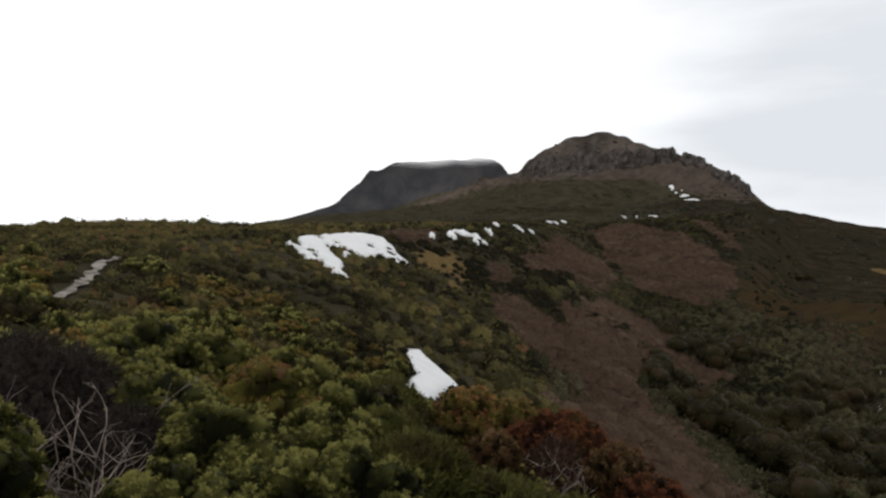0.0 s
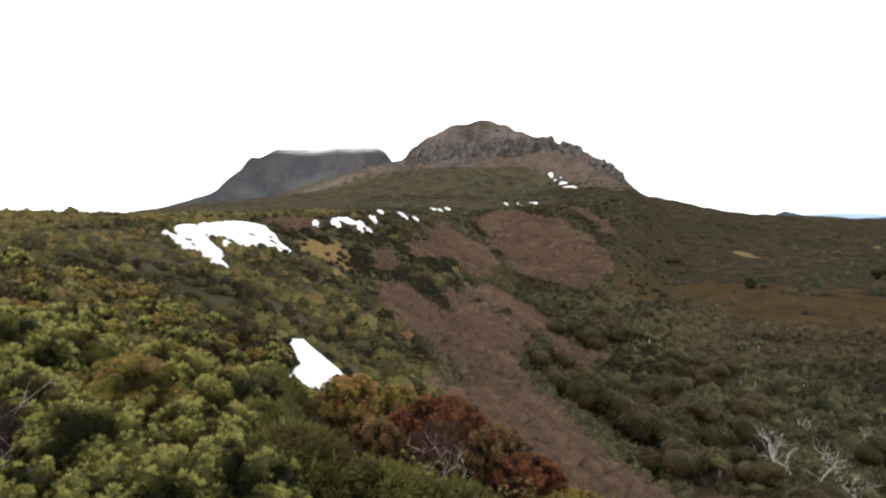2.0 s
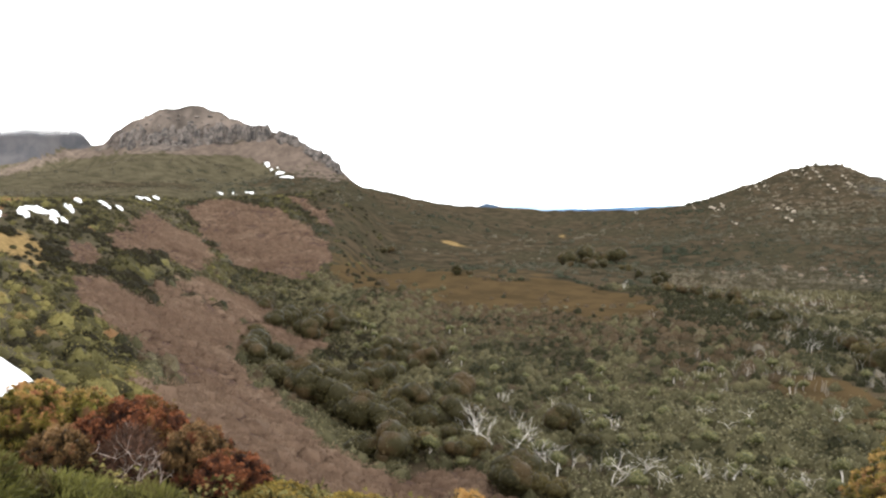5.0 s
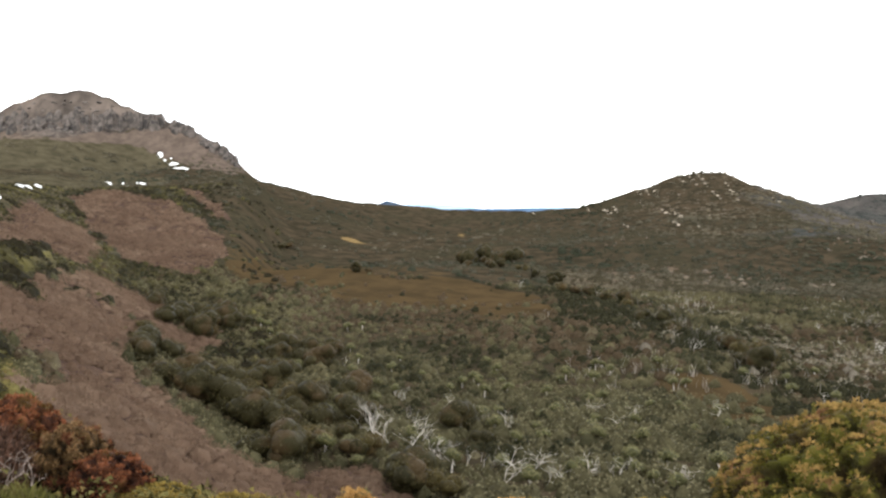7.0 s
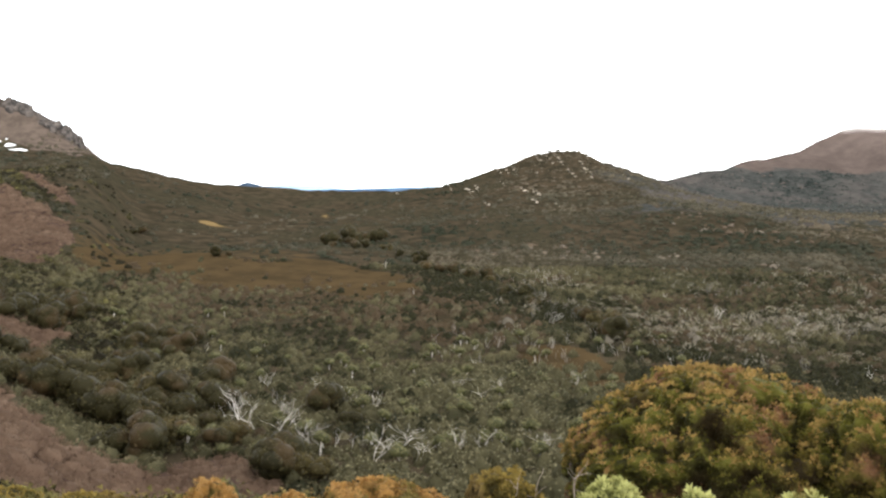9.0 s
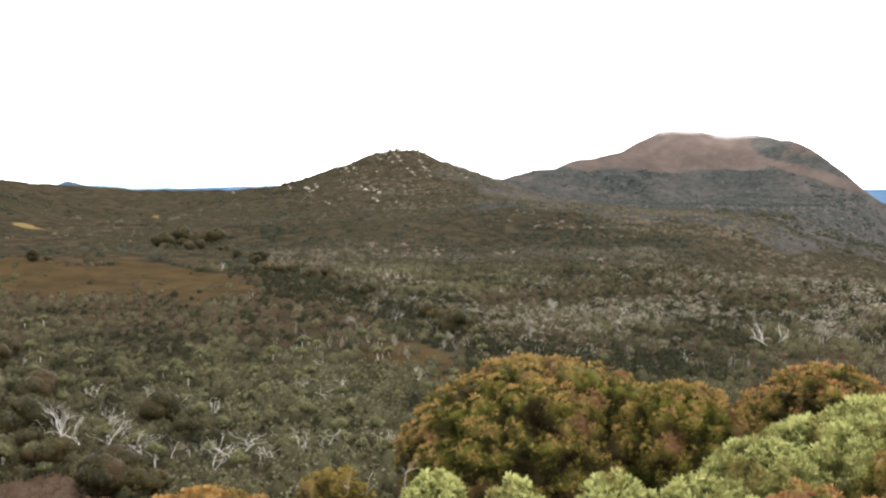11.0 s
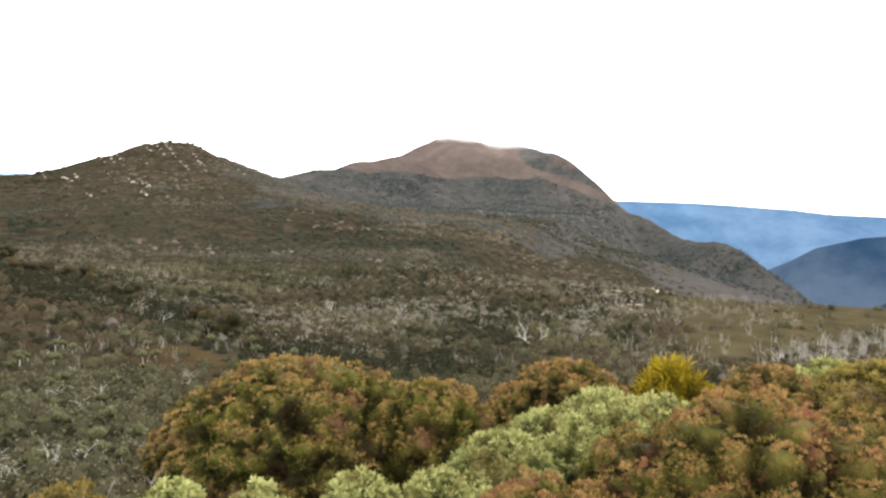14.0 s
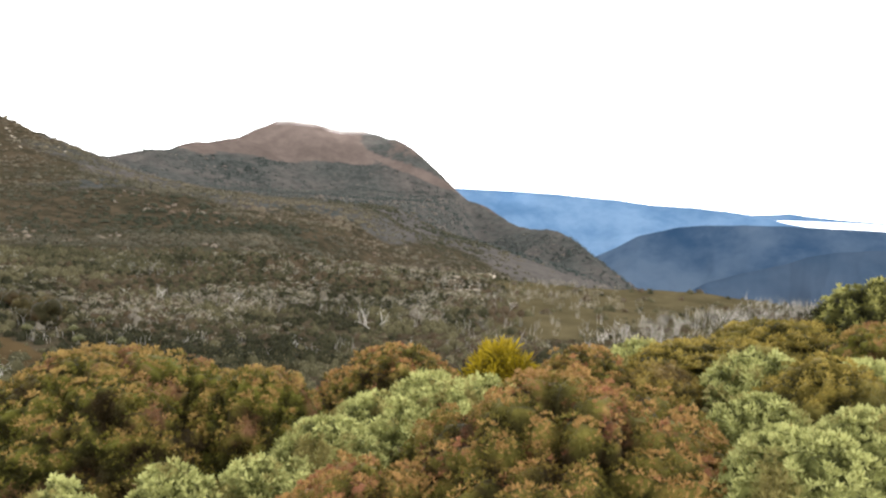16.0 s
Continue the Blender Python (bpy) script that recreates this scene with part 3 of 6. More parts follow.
# ---------------------------------------------------------------- the land sheet
def build_land():
    fine = np.arange(-36, 118, 0.27)
    rest = np.arange(118, 324, 4.0)
    az = np.radians(np.concatenate([fine, rest]))
    rows = [0.0, 0.9]
    while rows[-1] < 4850:
        step = rows[-1] * (0.022 if rows[-1] > 8 else 0.06)
        rows.append(rows[-1] + (min(step, 7) if 690 < rows[-1] < 820 or 1000 < rows[-1] < 1505 else step))
    r = np.array(rows)
    x, y = r[:, None] * np.sin(az)[None], r[:, None] * np.cos(az)[None]
    z = land(x, y)
    parts = np.array(height_parts(x, y))
    # broken rock faces on the two rocky summits
    top = np.argmax(parts, axis=0)
    e = z - EYE
    crag = np.abs(fbm(x, y, 17, 3, 61)) * ss(e, 52, 70) * (top == 2) * 2.6 - 1.1 * ss(e, 52, 70) * (top == 2) + np.abs(fbm(x, y, 40, 3, 71)) * ss(e, 60, 110) * (top == 3) * 8 - 3 * ss(e, 60, 110) * (top == 3)
    z = z - crag * (1 - 0.8 * ss(np.gradient(z, axis=0), -1.0, 0.2) * 0)
    cov = covers(x, y, z, parts)
    n, m = x.shape
    verts = np.stack([x, y, z], -1).reshape(-1, 3)
    i, j = np.meshgrid(np.arange(n - 1), np.arange(m), indexing="ij")
    jn = (j + 1) % m
    f = np.stack([i * m + j, (i + 1) * m + j, (i + 1) * m + jn, i * m + jn], -1).reshape(-1, 4)[:, ::-1]
    owner = np.where(np.hypot(x, y) < 60, 1, top)
    owner = np.where((owner == 2) & (np.degrees(np.arctan2(x, y)) > 26), 4, owner)
    owner = owner[:-1].reshape(-1)
    attrs = {k: v.reshape(-1) for k, v in cov.items()}
    pieces = [("ground", (0, 1, 4), "heath-covered ridge and valley floor with brown slopes", "ground", "structure"),
              ("rocky_peak", (2,), "domed grey rocky peak with broken cliffs above green slopes", "mountain", ""),
              ("cloud_capped_mountain", (3,), "dark slate-coloured flat-topped mountain under cloud", "mountain", ""),
              ("stony_hill", (5,), "low conical olive-brown hill strewn with pale rocks", "hill", ""),
              ("bare_topped_mountain", (6,), "broad mountain with bare brown top and wooded flanks", "mountain", "")]
    for name, ids, label, category, kind in pieces:
        ff = f[np.isin(owner, ids)]
        used = np.unique(ff)
        place = np.zeros(len(verts), np.int64)
        place[used] = np.arange(len(used))
        me = quads(name, verts[used], place[ff], M_LAND, True, {k: v[used] for k, v in attrs.items()})
        tagged(new(name, me), label, category, "", kind)


build_land()


# far ranges: distance haze is put into a blue colour and faint glow
def haze_backdrop_material(name, low, high, haze_glow):
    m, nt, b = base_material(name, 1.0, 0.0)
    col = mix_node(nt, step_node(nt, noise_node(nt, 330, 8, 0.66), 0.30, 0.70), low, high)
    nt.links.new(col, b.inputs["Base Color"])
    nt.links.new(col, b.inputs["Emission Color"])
    b.inputs["Emission Strength"].default_value = haze_glow
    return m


def build_range(name, label, crests, depth, foot, material, seed, gully=0.16):
    """A far range: a crest line with a slope before it that gullies cut into spurs, and one behind."""
    d0 = np.array([c[0] for c in crests])
    az = np.arange(d0[0], d0[-1], 0.10)
    dist = np.interp(az, d0, [c[1] for c in crests])
    zc = np.interp(az, d0, [c[2] for c in crests]) + EYE
    steps = np.concatenate([np.linspace(-1, 0, 30), [0.2, 0.6]])
    dd = dist[None] + depth * steps[:, None]
    x, y = dd * np.sin(np.radians(az))[None], dd * np.cos(np.radians(az))[None]
    fall = np.abs(steps[:, None]) ** 0.8
    z = zc[None] * (1 - fall) + (foot + EYE) * fall
    spurs = np.abs(fbm(x + 0.35 * y, y - 0.35 * x, depth * 0.30, 5, seed))
    z = z - gully * (zc - foot)[None] * (spurs - 0.3) * (0.04 + 3.2 * fall * (1 - fall))
    n, m = x.shape
    i, j = np.meshgrid(np.arange(n - 1), np.arange(m - 1), indexing="ij")
    f = np.stack([i * m + j, i * m + j + 1, (i + 1) * m + j + 1, (i + 1) * m + j], -1).reshape(-1, 4)
    tagged(new(name, quads(name, np.stack([x, y, z], -1).reshape(-1, 3), f, material, True)), label, "mountain range", "", "structure")


# blues that hold the haze in front of each range
M_FARBLUE = haze_backdrop_material("far_blue_range", (0.040, 0.082, 0.148), (0.086, 0.138, 0.212), 0.55)
M_MIDBLUE = haze_backdrop_material("wooded_blue_range", (0.012, 0.028, 0.056), (0.046, 0.066, 0.096), 0.35)
M_SPUR = haze_backdrop_material("wooded_spur", (0.014, 0.030, 0.054), (0.036, 0.052, 0.078), 0.25)
M_PALEBLUE = haze_backdrop_material("pale_blue_plateau", (0.20, 0.30, 0.40), (0.28, 0.37, 0.46), 0.8)
M_KNOB = haze_backdrop_material("dark_blue_knob", (0.03, 0.05, 0.08), (0.05, 0.07, 0.10), 0.3)
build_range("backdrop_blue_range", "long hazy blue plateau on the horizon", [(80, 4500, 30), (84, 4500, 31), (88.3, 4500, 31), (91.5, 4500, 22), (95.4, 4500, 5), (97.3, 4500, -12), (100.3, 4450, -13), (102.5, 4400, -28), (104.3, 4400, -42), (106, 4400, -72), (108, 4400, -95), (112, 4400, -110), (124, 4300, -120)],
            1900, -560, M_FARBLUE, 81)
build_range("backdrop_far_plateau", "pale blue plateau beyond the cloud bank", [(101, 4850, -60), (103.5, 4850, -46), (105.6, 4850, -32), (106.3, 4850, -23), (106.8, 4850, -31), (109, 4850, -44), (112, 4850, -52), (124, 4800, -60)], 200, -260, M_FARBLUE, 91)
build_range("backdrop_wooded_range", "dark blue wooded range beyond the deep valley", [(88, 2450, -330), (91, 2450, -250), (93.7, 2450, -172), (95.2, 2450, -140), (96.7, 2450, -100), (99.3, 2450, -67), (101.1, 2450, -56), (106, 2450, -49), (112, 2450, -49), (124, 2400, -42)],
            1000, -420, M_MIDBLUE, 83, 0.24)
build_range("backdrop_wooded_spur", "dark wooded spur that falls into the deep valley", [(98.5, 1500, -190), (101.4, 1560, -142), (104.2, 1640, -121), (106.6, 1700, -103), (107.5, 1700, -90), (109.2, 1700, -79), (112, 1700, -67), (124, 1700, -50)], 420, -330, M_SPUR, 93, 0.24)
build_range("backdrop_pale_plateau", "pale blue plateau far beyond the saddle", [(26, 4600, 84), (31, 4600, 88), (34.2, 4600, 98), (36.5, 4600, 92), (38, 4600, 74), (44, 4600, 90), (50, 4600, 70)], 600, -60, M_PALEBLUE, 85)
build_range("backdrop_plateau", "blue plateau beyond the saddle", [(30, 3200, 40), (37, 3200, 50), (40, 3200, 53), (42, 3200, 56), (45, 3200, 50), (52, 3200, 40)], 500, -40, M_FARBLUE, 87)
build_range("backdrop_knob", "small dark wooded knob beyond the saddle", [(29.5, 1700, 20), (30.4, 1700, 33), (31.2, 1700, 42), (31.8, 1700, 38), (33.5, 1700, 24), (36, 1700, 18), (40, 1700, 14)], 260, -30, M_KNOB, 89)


# ---------------------------------------------------------------- plants
def leaf_quads(rng, base, along, length, width):
    side = unit(np.cross(along, rng.normal(size=base.shape)))
    bend = unit(np.cross(side, along))
    mid = base + along * (length * 0.55)[:, None] + bend * (length * 0.10)[:, None]
    v = np.stack([base, mid + side * (width * 0.5)[:, None], base + along * length[:, None], mid - side * (width * 0.5)[:, None]], 1)
    return v.reshape(-1, 3), np.arange(4 * len(base)).reshape(-1, 4)


def dome_dirs(rng, n, low=-0.25):
    z = rng.uniform(low, 1, n)
    a = rng.uniform(0, 2 * np.pi, n)
    s = np.sqrt(1 - z * z)
    return np.stack([s * np.cos(a), s * np.sin(a), z], -1)


def cauliflower(d, heads, size, amp):
    """How far a lumpy dome reaches in the directions d: round heads set close together."""
    near = np.full(len(d), 9.0)
    for lo in range(0, len(d), 20000):
        near[lo:lo + 20000] = np.arccos(np.clip(d[lo:lo + 20000] @ heads.T, -1, 1)).min(1)
    return 1 - amp + amp * np.sqrt(np.clip(1 - (near / size) ** 2, 0, 1))


def leaf_scales(rng, base, normal, length, width, lift=0.3):
    """Small leaves that lie over one another and face outwards, their tips lifted."""
    along = unit(unit(np.cross(normal, rng.normal(size=base.shape))) + lift * normal)
    side = unit(np.cross(normal, along))
    mid = base + along * (length * 0.5)[:, None]
    v = np.stack([base - along * (length * 0.15)[:, None], mid + side * (width * 0.5)[:, None], base + along * length[:, None], mid - side * (width * 0.5)[:, None]], 1)
    return v.reshape(-1, 3), np.arange(4 * len(base)).reshape(-1, 4)


def core_mesh(name, body, surface, scale, rz, material, inset):
    """The packed foliage inside a shrub."""
    gu, gv = body
    a, q = np.meshgrid(np.linspace(0, 2 * np.pi, gu, endpoint=False), np.sin(np.linspace(-0.28, 1.565, gv)), indexing="xy")
    s = np.sqrt(np.clip(1 - q * q, 0, 1))
    dd = np.stack([s * np.cos(a), s * np.sin(a), q], -1).reshape(-1, 3)
    reach, mid, tilt, new_growth = surface(dd)
    cv = dd * (reach * inset)[:, None] * scale + (0, 0, rz * 0.22)
    i, j = np.meshgrid(np.arange(gv - 1), np.arange(gu), indexing="ij")
    jn = (j + 1) % gu
    cf = np.stack([i * gu + j, i * gu + jn, (i + 1) * gu + jn, (i + 1) * gu + j], -1).reshape(-1, 4)
    # head tops lighter, gaps and undersides darker: shade painted into the core
    return quads(name + "_core", cv, cf, material, True, {"tip_light": np.clip(0.75 * mid * (0.45 + 0.55 * ss(dd[:, 2], -0.2, 0.7)) - 0.10 + 0.15 * dd[:, 2] + new_growth, 0, 1)})


def shrub_meshes(name, seed, radii, heads, leaves, length, width, material, upright=0.35, body=(60, 24), lumps=9, lump=0.36, deep=1.4, whorl=6):
    """Sprigs with a whorl of leaves each over a billowing dome of round heads set close together, and the packed foliage under them. The base is at z = 0."""
    rng = np.random.default_rng(seed)
    big = dome_dirs(rng, lumps, -0.2)
    rx, ry, rz = radii
    scale = np.array([rx, ry, rz * 0.78])
    k = np.arange(heads) + 0.5
    z = np.clip(1 - 1.3 * (k + rng.uniform(-0.5, 0.5, heads)) / heads, -1, 1)
    a = 2.39996 * k
    s = np.sqrt(1 - z * z)
    space = math.sqrt(8.2 / heads)
    hd = unit(np.stack([s * np.cos(a), s * np.sin(a), z], -1) + 0.34 * space * rng.normal(size=(heads, 3)))
    wide = 0.72 * space * rng.uniform(0.6, 1.5, heads)
    fresh = 0.10 * rng.normal(size=heads)
    waves, phase = unit(rng.normal(size=(6, 3))) * rng.uniform(3.5, 9.5, (6, 1)) / space, rng.uniform(0, 6.28, 6)

    def surface(d):
        """Reach in the directions d, how near each lies to the middle of its head (1 there), the tilt away from it, and the head."""
        rough = np.sin(d @ waves.T + phase)
        d = unit(d + 0.11 * space * np.stack([rough[:, 0] + rough[:, 1], rough[:, 2] + rough[:, 3], rough[:, 4] + rough[:, 5]], -1))
        near, which = np.empty(len(d)), np.empty(len(d), np.int64)
        for lo in range(0, len(d), 4000):
            q = np.sqrt(np.clip(2 - 2 * d[lo:lo + 4000] @ hd.T, 0, 4)) / wide
            which[lo:lo + 4000] = q.argmin(1)
            near[lo:lo + 4000] = q.min(1)
        knob = np.sqrt(np.clip(1 - near ** 2, 0, 1))
        reach = cauliflower(d, big, min(1.0, math.sqrt(12 / lumps)), lump) * (1 + deep * wide[which] * (knob - 1) + 0.05 * space * rough.sum(1))
        return reach, np.clip(1 - near, 0, 1), (d - hd[which]) / wide[which][:, None], fresh[which]

    n = heads * leaves // whorl
    k = np.arange(n) + 0.5
    z, a = 1 - 1.28 * k / n, 2.39996 * k
    q = np.sqrt(1 - z * z)
    d = unit(np.stack([q * np.cos(a), q * np.sin(a), z], -1) + 0.8 / math.sqrt(n) * rng.normal(size=(n, 3)))
    reach, mid, tilt, new_growth = surface(d)
    p = d * (reach * rng.uniform(0.985, 1.01, n))[:, None] * scale + (0, 0, rz * 0.22)
    u = unit(unit(d / scale) + 1.0 * tilt + (0, 0, 0.25 * upright))
    # lighter where leaves face up, darker between heads: shading put into the colour
    tip_light = np.clip(-0.06 + 1.05 * mid * (0.4 + 0.6 * ss(u[:, 2], -0.2, 0.8)) + 0.32 * u[:, 2] + new_growth, 0, 1.1)
    ln = length * rng.uniform(0.6, 1.25, n)
    axis = unit(u + (0, 0, upright) + 0.22 * rng.normal(size=u.shape))
    one = unit(np.cross(axis, rng.normal(size=axis.shape)))
    two = np.cross(axis, one)
    tip_light = tip_light + 0.05 * rng.normal(size=n)
    bits, tip_lights = [], []
    for angle, many, growth_shade in ((0.45, whorl - whorl // 2, 0.10), (1.1, whorl // 2, -0.06)):
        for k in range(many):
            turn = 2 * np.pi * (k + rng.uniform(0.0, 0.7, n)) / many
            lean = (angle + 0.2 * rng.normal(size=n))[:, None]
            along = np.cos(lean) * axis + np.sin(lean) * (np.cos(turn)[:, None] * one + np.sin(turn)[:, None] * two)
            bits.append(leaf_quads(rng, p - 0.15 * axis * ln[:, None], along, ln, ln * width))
            tip_lights.append(np.repeat(np.clip(tip_light + growth_shade, 0, 1.15), 4))
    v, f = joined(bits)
    return quads(name + "_crown", v, f, material, False, {"tip_light": np.concatenate(tip_lights)}), core_mesh(name, body, surface, scale, rz, material, 0.955)


def joined(bits):
    vs, fs, n = [], [], 0
    for v, f in bits:
        vs.append(v), fs.append(f + n)
        n += len(v)
    return np.concatenate(vs), np.concatenate(fs)


def at(az, dist):
    return dist * math.sin(radians(az)), dist * math.cos(radians(az))


def ground_z(x, y):
    return float(land(np.array([x]), np.array([y]))[0])


def shrub(name, label, group, meshes, x, y, turn=0.0, scale=1.0, sink=0.05, category="shrub"):
    ob = new(name)
    ob.matrix_world = pose(x, y, ground_z(x, y) - sink, 0, 0, turn) @ Matrix.Scale(scale, 4)
    part("crown", meshes[0], ob)
    part("core", meshes[1], ob, "dense inner foliage")
    return tagged(ob, label, category, group)


def tube(points, radii, sides=5):
    """A tapered limb along the points."""
    p, r = np.asarray(points, float), np.asarray(radii, float)
    t = unit(np.gradient(p, axis=0))
    u = unit(np.cross(t, np.where(np.abs(t[:, 2:3]) > 0.9, [[1.0, 0, 0]], [[0, 0, 1.0]])))
    w = np.cross(t, u)
    a = np.linspace(0, 2 * np.pi, sides, endpoint=False)
    v = p[:, None] + r[:, None, None] * (np.cos(a)[None, :, None] * u[:, None] + np.sin(a)[None, :, None] * w[:, None])
    n = len(p)
    i, j = np.meshgrid(np.arange(n - 1), np.arange(sides), indexing="ij")
    jn = (j + 1) % sides
    f = np.stack([i * sides + j, i * sides + jn, (i + 1) * sides + jn, (i + 1) * sides + j], -1).reshape(-1, 4)
    return v.reshape(-1, 3), f


def limb_bits(rng, start, heading, length, radius, depth, gnarl=0.35, lift=0.15):
    n = 4
    pts, h = [np.array(start, float)], unit(np.array(heading, float))
    for _ in range(n - 1):
        h = unit(h + gnarl * rng.normal(size=3) * 0.6 + (0, 0, lift * 0.3))
        pts.append(pts[-1] + h * length / (n - 1))
    bits = [tube(pts, np.linspace(radius, radius * 0.35, n), 4 if radius > 0.05 else 3)]
    if depth:
        for _ in range(rng.integers(2, 4)):
            k = rng.integers(2, n)
            bits += limb_bits(rng, pts[k], h + 0.9 * rng.normal(size=3) * (1, 1, 0.6) + (0, 0, 0.25), length * rng.uniform(0.4, 0.65), radius * 0.5, depth - 1, gnarl, lift)
    return bits


def dead_tree_model(seed, tall, stems):
    rng = np.random.default_rng(seed)
    ob = new("dead_tree")
    tips = []
    for s in range(stems):
        a = rng.uniform(0, 6.28)
        lean = rng.uniform(0.1, 0.75)
        h = np.array([math.cos(a) * lean, math.sin(a) * lean, 1.0])
        pts = [np.array([math.cos(a), math.sin(a), 0]) * 0.2 * (s > 0) - (0, 0, 0.3)]
        for _ in range(6):
            h = unit(h + 0.32 * rng.normal(size=3) * (1, 1, 0.3))
            pts.append(pts[-1] + h * tall * rng.uniform(0.6, 0.75) / 6)
        v, f = tube(pts, np.linspace(0.085, 0.045, 7) * tall / 6, 6)
        part("trunk", quads("dead_trunk", v, f, M_WHITEWOOD, True), ob)
        tips.append((pts, h))
    for pts, h in tips:
        for k in (3, 4, 5, 6, 6):
            out = h * 0.7 + rng.normal(size=3) * (0.9, 0.9, 0.25) + (0, 0, 0.35)
            bits = limb_bits(rng, pts[k], out, tall * rng.uniform(0.25, 0.45), 0.038 * tall / 6, 2)
            v, f = joined(bits)
            part("limb", quads("dead_limb", v, f, M_WHITEWOOD, True), ob)
    return tagged(ob, "bleached bare dead tree with forked limbs", "dead tree", "dead trees in the valley")


def tree_model(name, label, group, seed, tall, radius, material, clumps=700, size=0.34, bare=0.0, trunk_material=None):
    """A small mountain tree: a leaning trunk, limbs, and a crown of leaf clumps gathered in several heads."""
    rng = np.random.default_rng(seed)
    ob = new(name)
    lean = rng.normal(size=2) * 0.25
    pts = [np.array([lean[0] * t, lean[1] * t, tall * 0.75 * t - 0.3]) for t in np.linspace(0, 1, 6)]
    v, f = tube(pts, np.linspace(0.16, 0.05, 6) * tall / 5, 6)
    part("trunk", quads("tree_trunk", v, f, trunk_material or M_BARK, True), ob)
    heads, bits = [], []
    for _ in range(7):
        a, q = rng.uniform(0, 6.28), rng.uniform(0.2, 0.8)
        heads.append((np.array([math.cos(a) * radius * q * 0.8, math.sin(a) * radius * q * 0.8, tall * rng.uniform(min(0.22 + bare, 0.72 - 0.25 * q), 0.78 - 0.25 * q)]), radius * rng.uniform(0.56, 0.8)))
        k = rng.integers(2, 5)
        bits.append(tube([pts[k], (pts[k] + heads[-1][0]) / 2 + (0, 0, -0.1), heads[-1][0]], np.array([0.06, 0.045, 0.02]) * tall / 5, 4))
    v, f = joined(bits)
    part("limbs", quads("tree_limbs", v, f, trunk_material or M_BARK, True), ob)
    vs, bodies = [], []
    for c, r in heads:
        d = dome_dirs(rng, clumps // 7, -0.6)
        vs.append((c + d * r * rng.uniform(0.9, 1.08, (len(d), 1)) * (1, 1, 0.8), d))
        a, p = np.meshgrid(np.linspace(0, 2 * np.pi, 8, endpoint=False), np.linspace(-1.2, 1.5, 6), indexing="xy")
        ball = np.stack([np.cos(p) * np.cos(a), np.cos(p) * np.sin(a), np.sin(p)], -1).reshape(-1, 3) * rng.uniform(0.85, 1.05, (48, 1))
        i, j = np.meshgrid(np.arange(5), np.arange(8), indexing="ij")
        jn = (j + 1) % 8
        bodies.append((c + ball * r * (0.82, 0.82, 0.66), np.stack([i * 8 + j, i * 8 + jn, (i + 1) * 8 + jn, (i + 1) * 8 + j], -1).reshape(-1, 4)))
    bv, bf = joined(bodies)
    p, d = np.concatenate([q[0] for q in vs]), np.concatenate([q[1] for q in vs])
    ln = size * rng.uniform(0.6, 1.3, len(p))
    v, f = leaf_scales(rng, p, unit(d + 0.5 * rng.normal(size=p.shape) + (0, 0, 0.2)), ln, ln * 0.8, 0.5)
    v, f = joined([(v, f), (bv, bf)])
    # upper leaves lighter, inner body dark: shading put into the crown's colour
    growth_shade = np.concatenate([np.repeat(np.clip(0.5 + 0.35 * d[:, 2] + 0.15 * rng.normal(size=len(d)), 0, 1), 4), np.full(len(bv), 0.25)])
    part("crown", quads("tree_crown", v, f, material, True, {"tip_light": growth_shade}), ob)
    return tagged(ob, label, "tree", group)


def clear_of(points, x, y, gap):
    return all((x - a) ** 2 + (y - b) ** 2 > gap * gap for a, b in points)


# ------------------------------------------------------ the shrubs round the viewpoint
G = "shrubs round the viewpoint"


def spot(az, dist):
    """A place near the viewpoint, by bearing and distance from where the lens stands when it faces that way."""
    yaw = radians(float(np.interp(az, [-30, 0, 10, 40, 60, 80, 115], [0, 0, 15, 37, 66, 80, 84])))
    return 0.5 * math.sin(yaw) + dist * math.sin(radians(az)), 0.5 * (math.cos(yaw) - 1) + dist * math.cos(radians(az))


def near_shrub(name, label, az, dist, radii, material, seed, length=1.1, width=0.36, upright=0.35, spacing=None, body=(110, 44), whorl=6, head=0.15, lump=0.32, deep=1.5):
    """A shrub by the viewpoint: billows of small round heads, all covered with leafy sprigs."""
    x, y = spot(az, dist)
    spacing = spacing or max(0.030, 0.0076 * dist)
    area = 2 * math.pi * radii[0] * max(radii[1], radii[2])
    heads = int(np.clip(area / max(head, 0.018 * dist) ** 2, 24, 800))
    lumps = int(np.clip(area / 0.12, 9, 60))
    return shrub(name, label, G, shrub_meshes(name, seed, radii, heads, int(area / spacing ** 2 * whorl / heads), length * spacing, width, material, upright, body, lumps, lump, deep, whorl), x, y, -az)


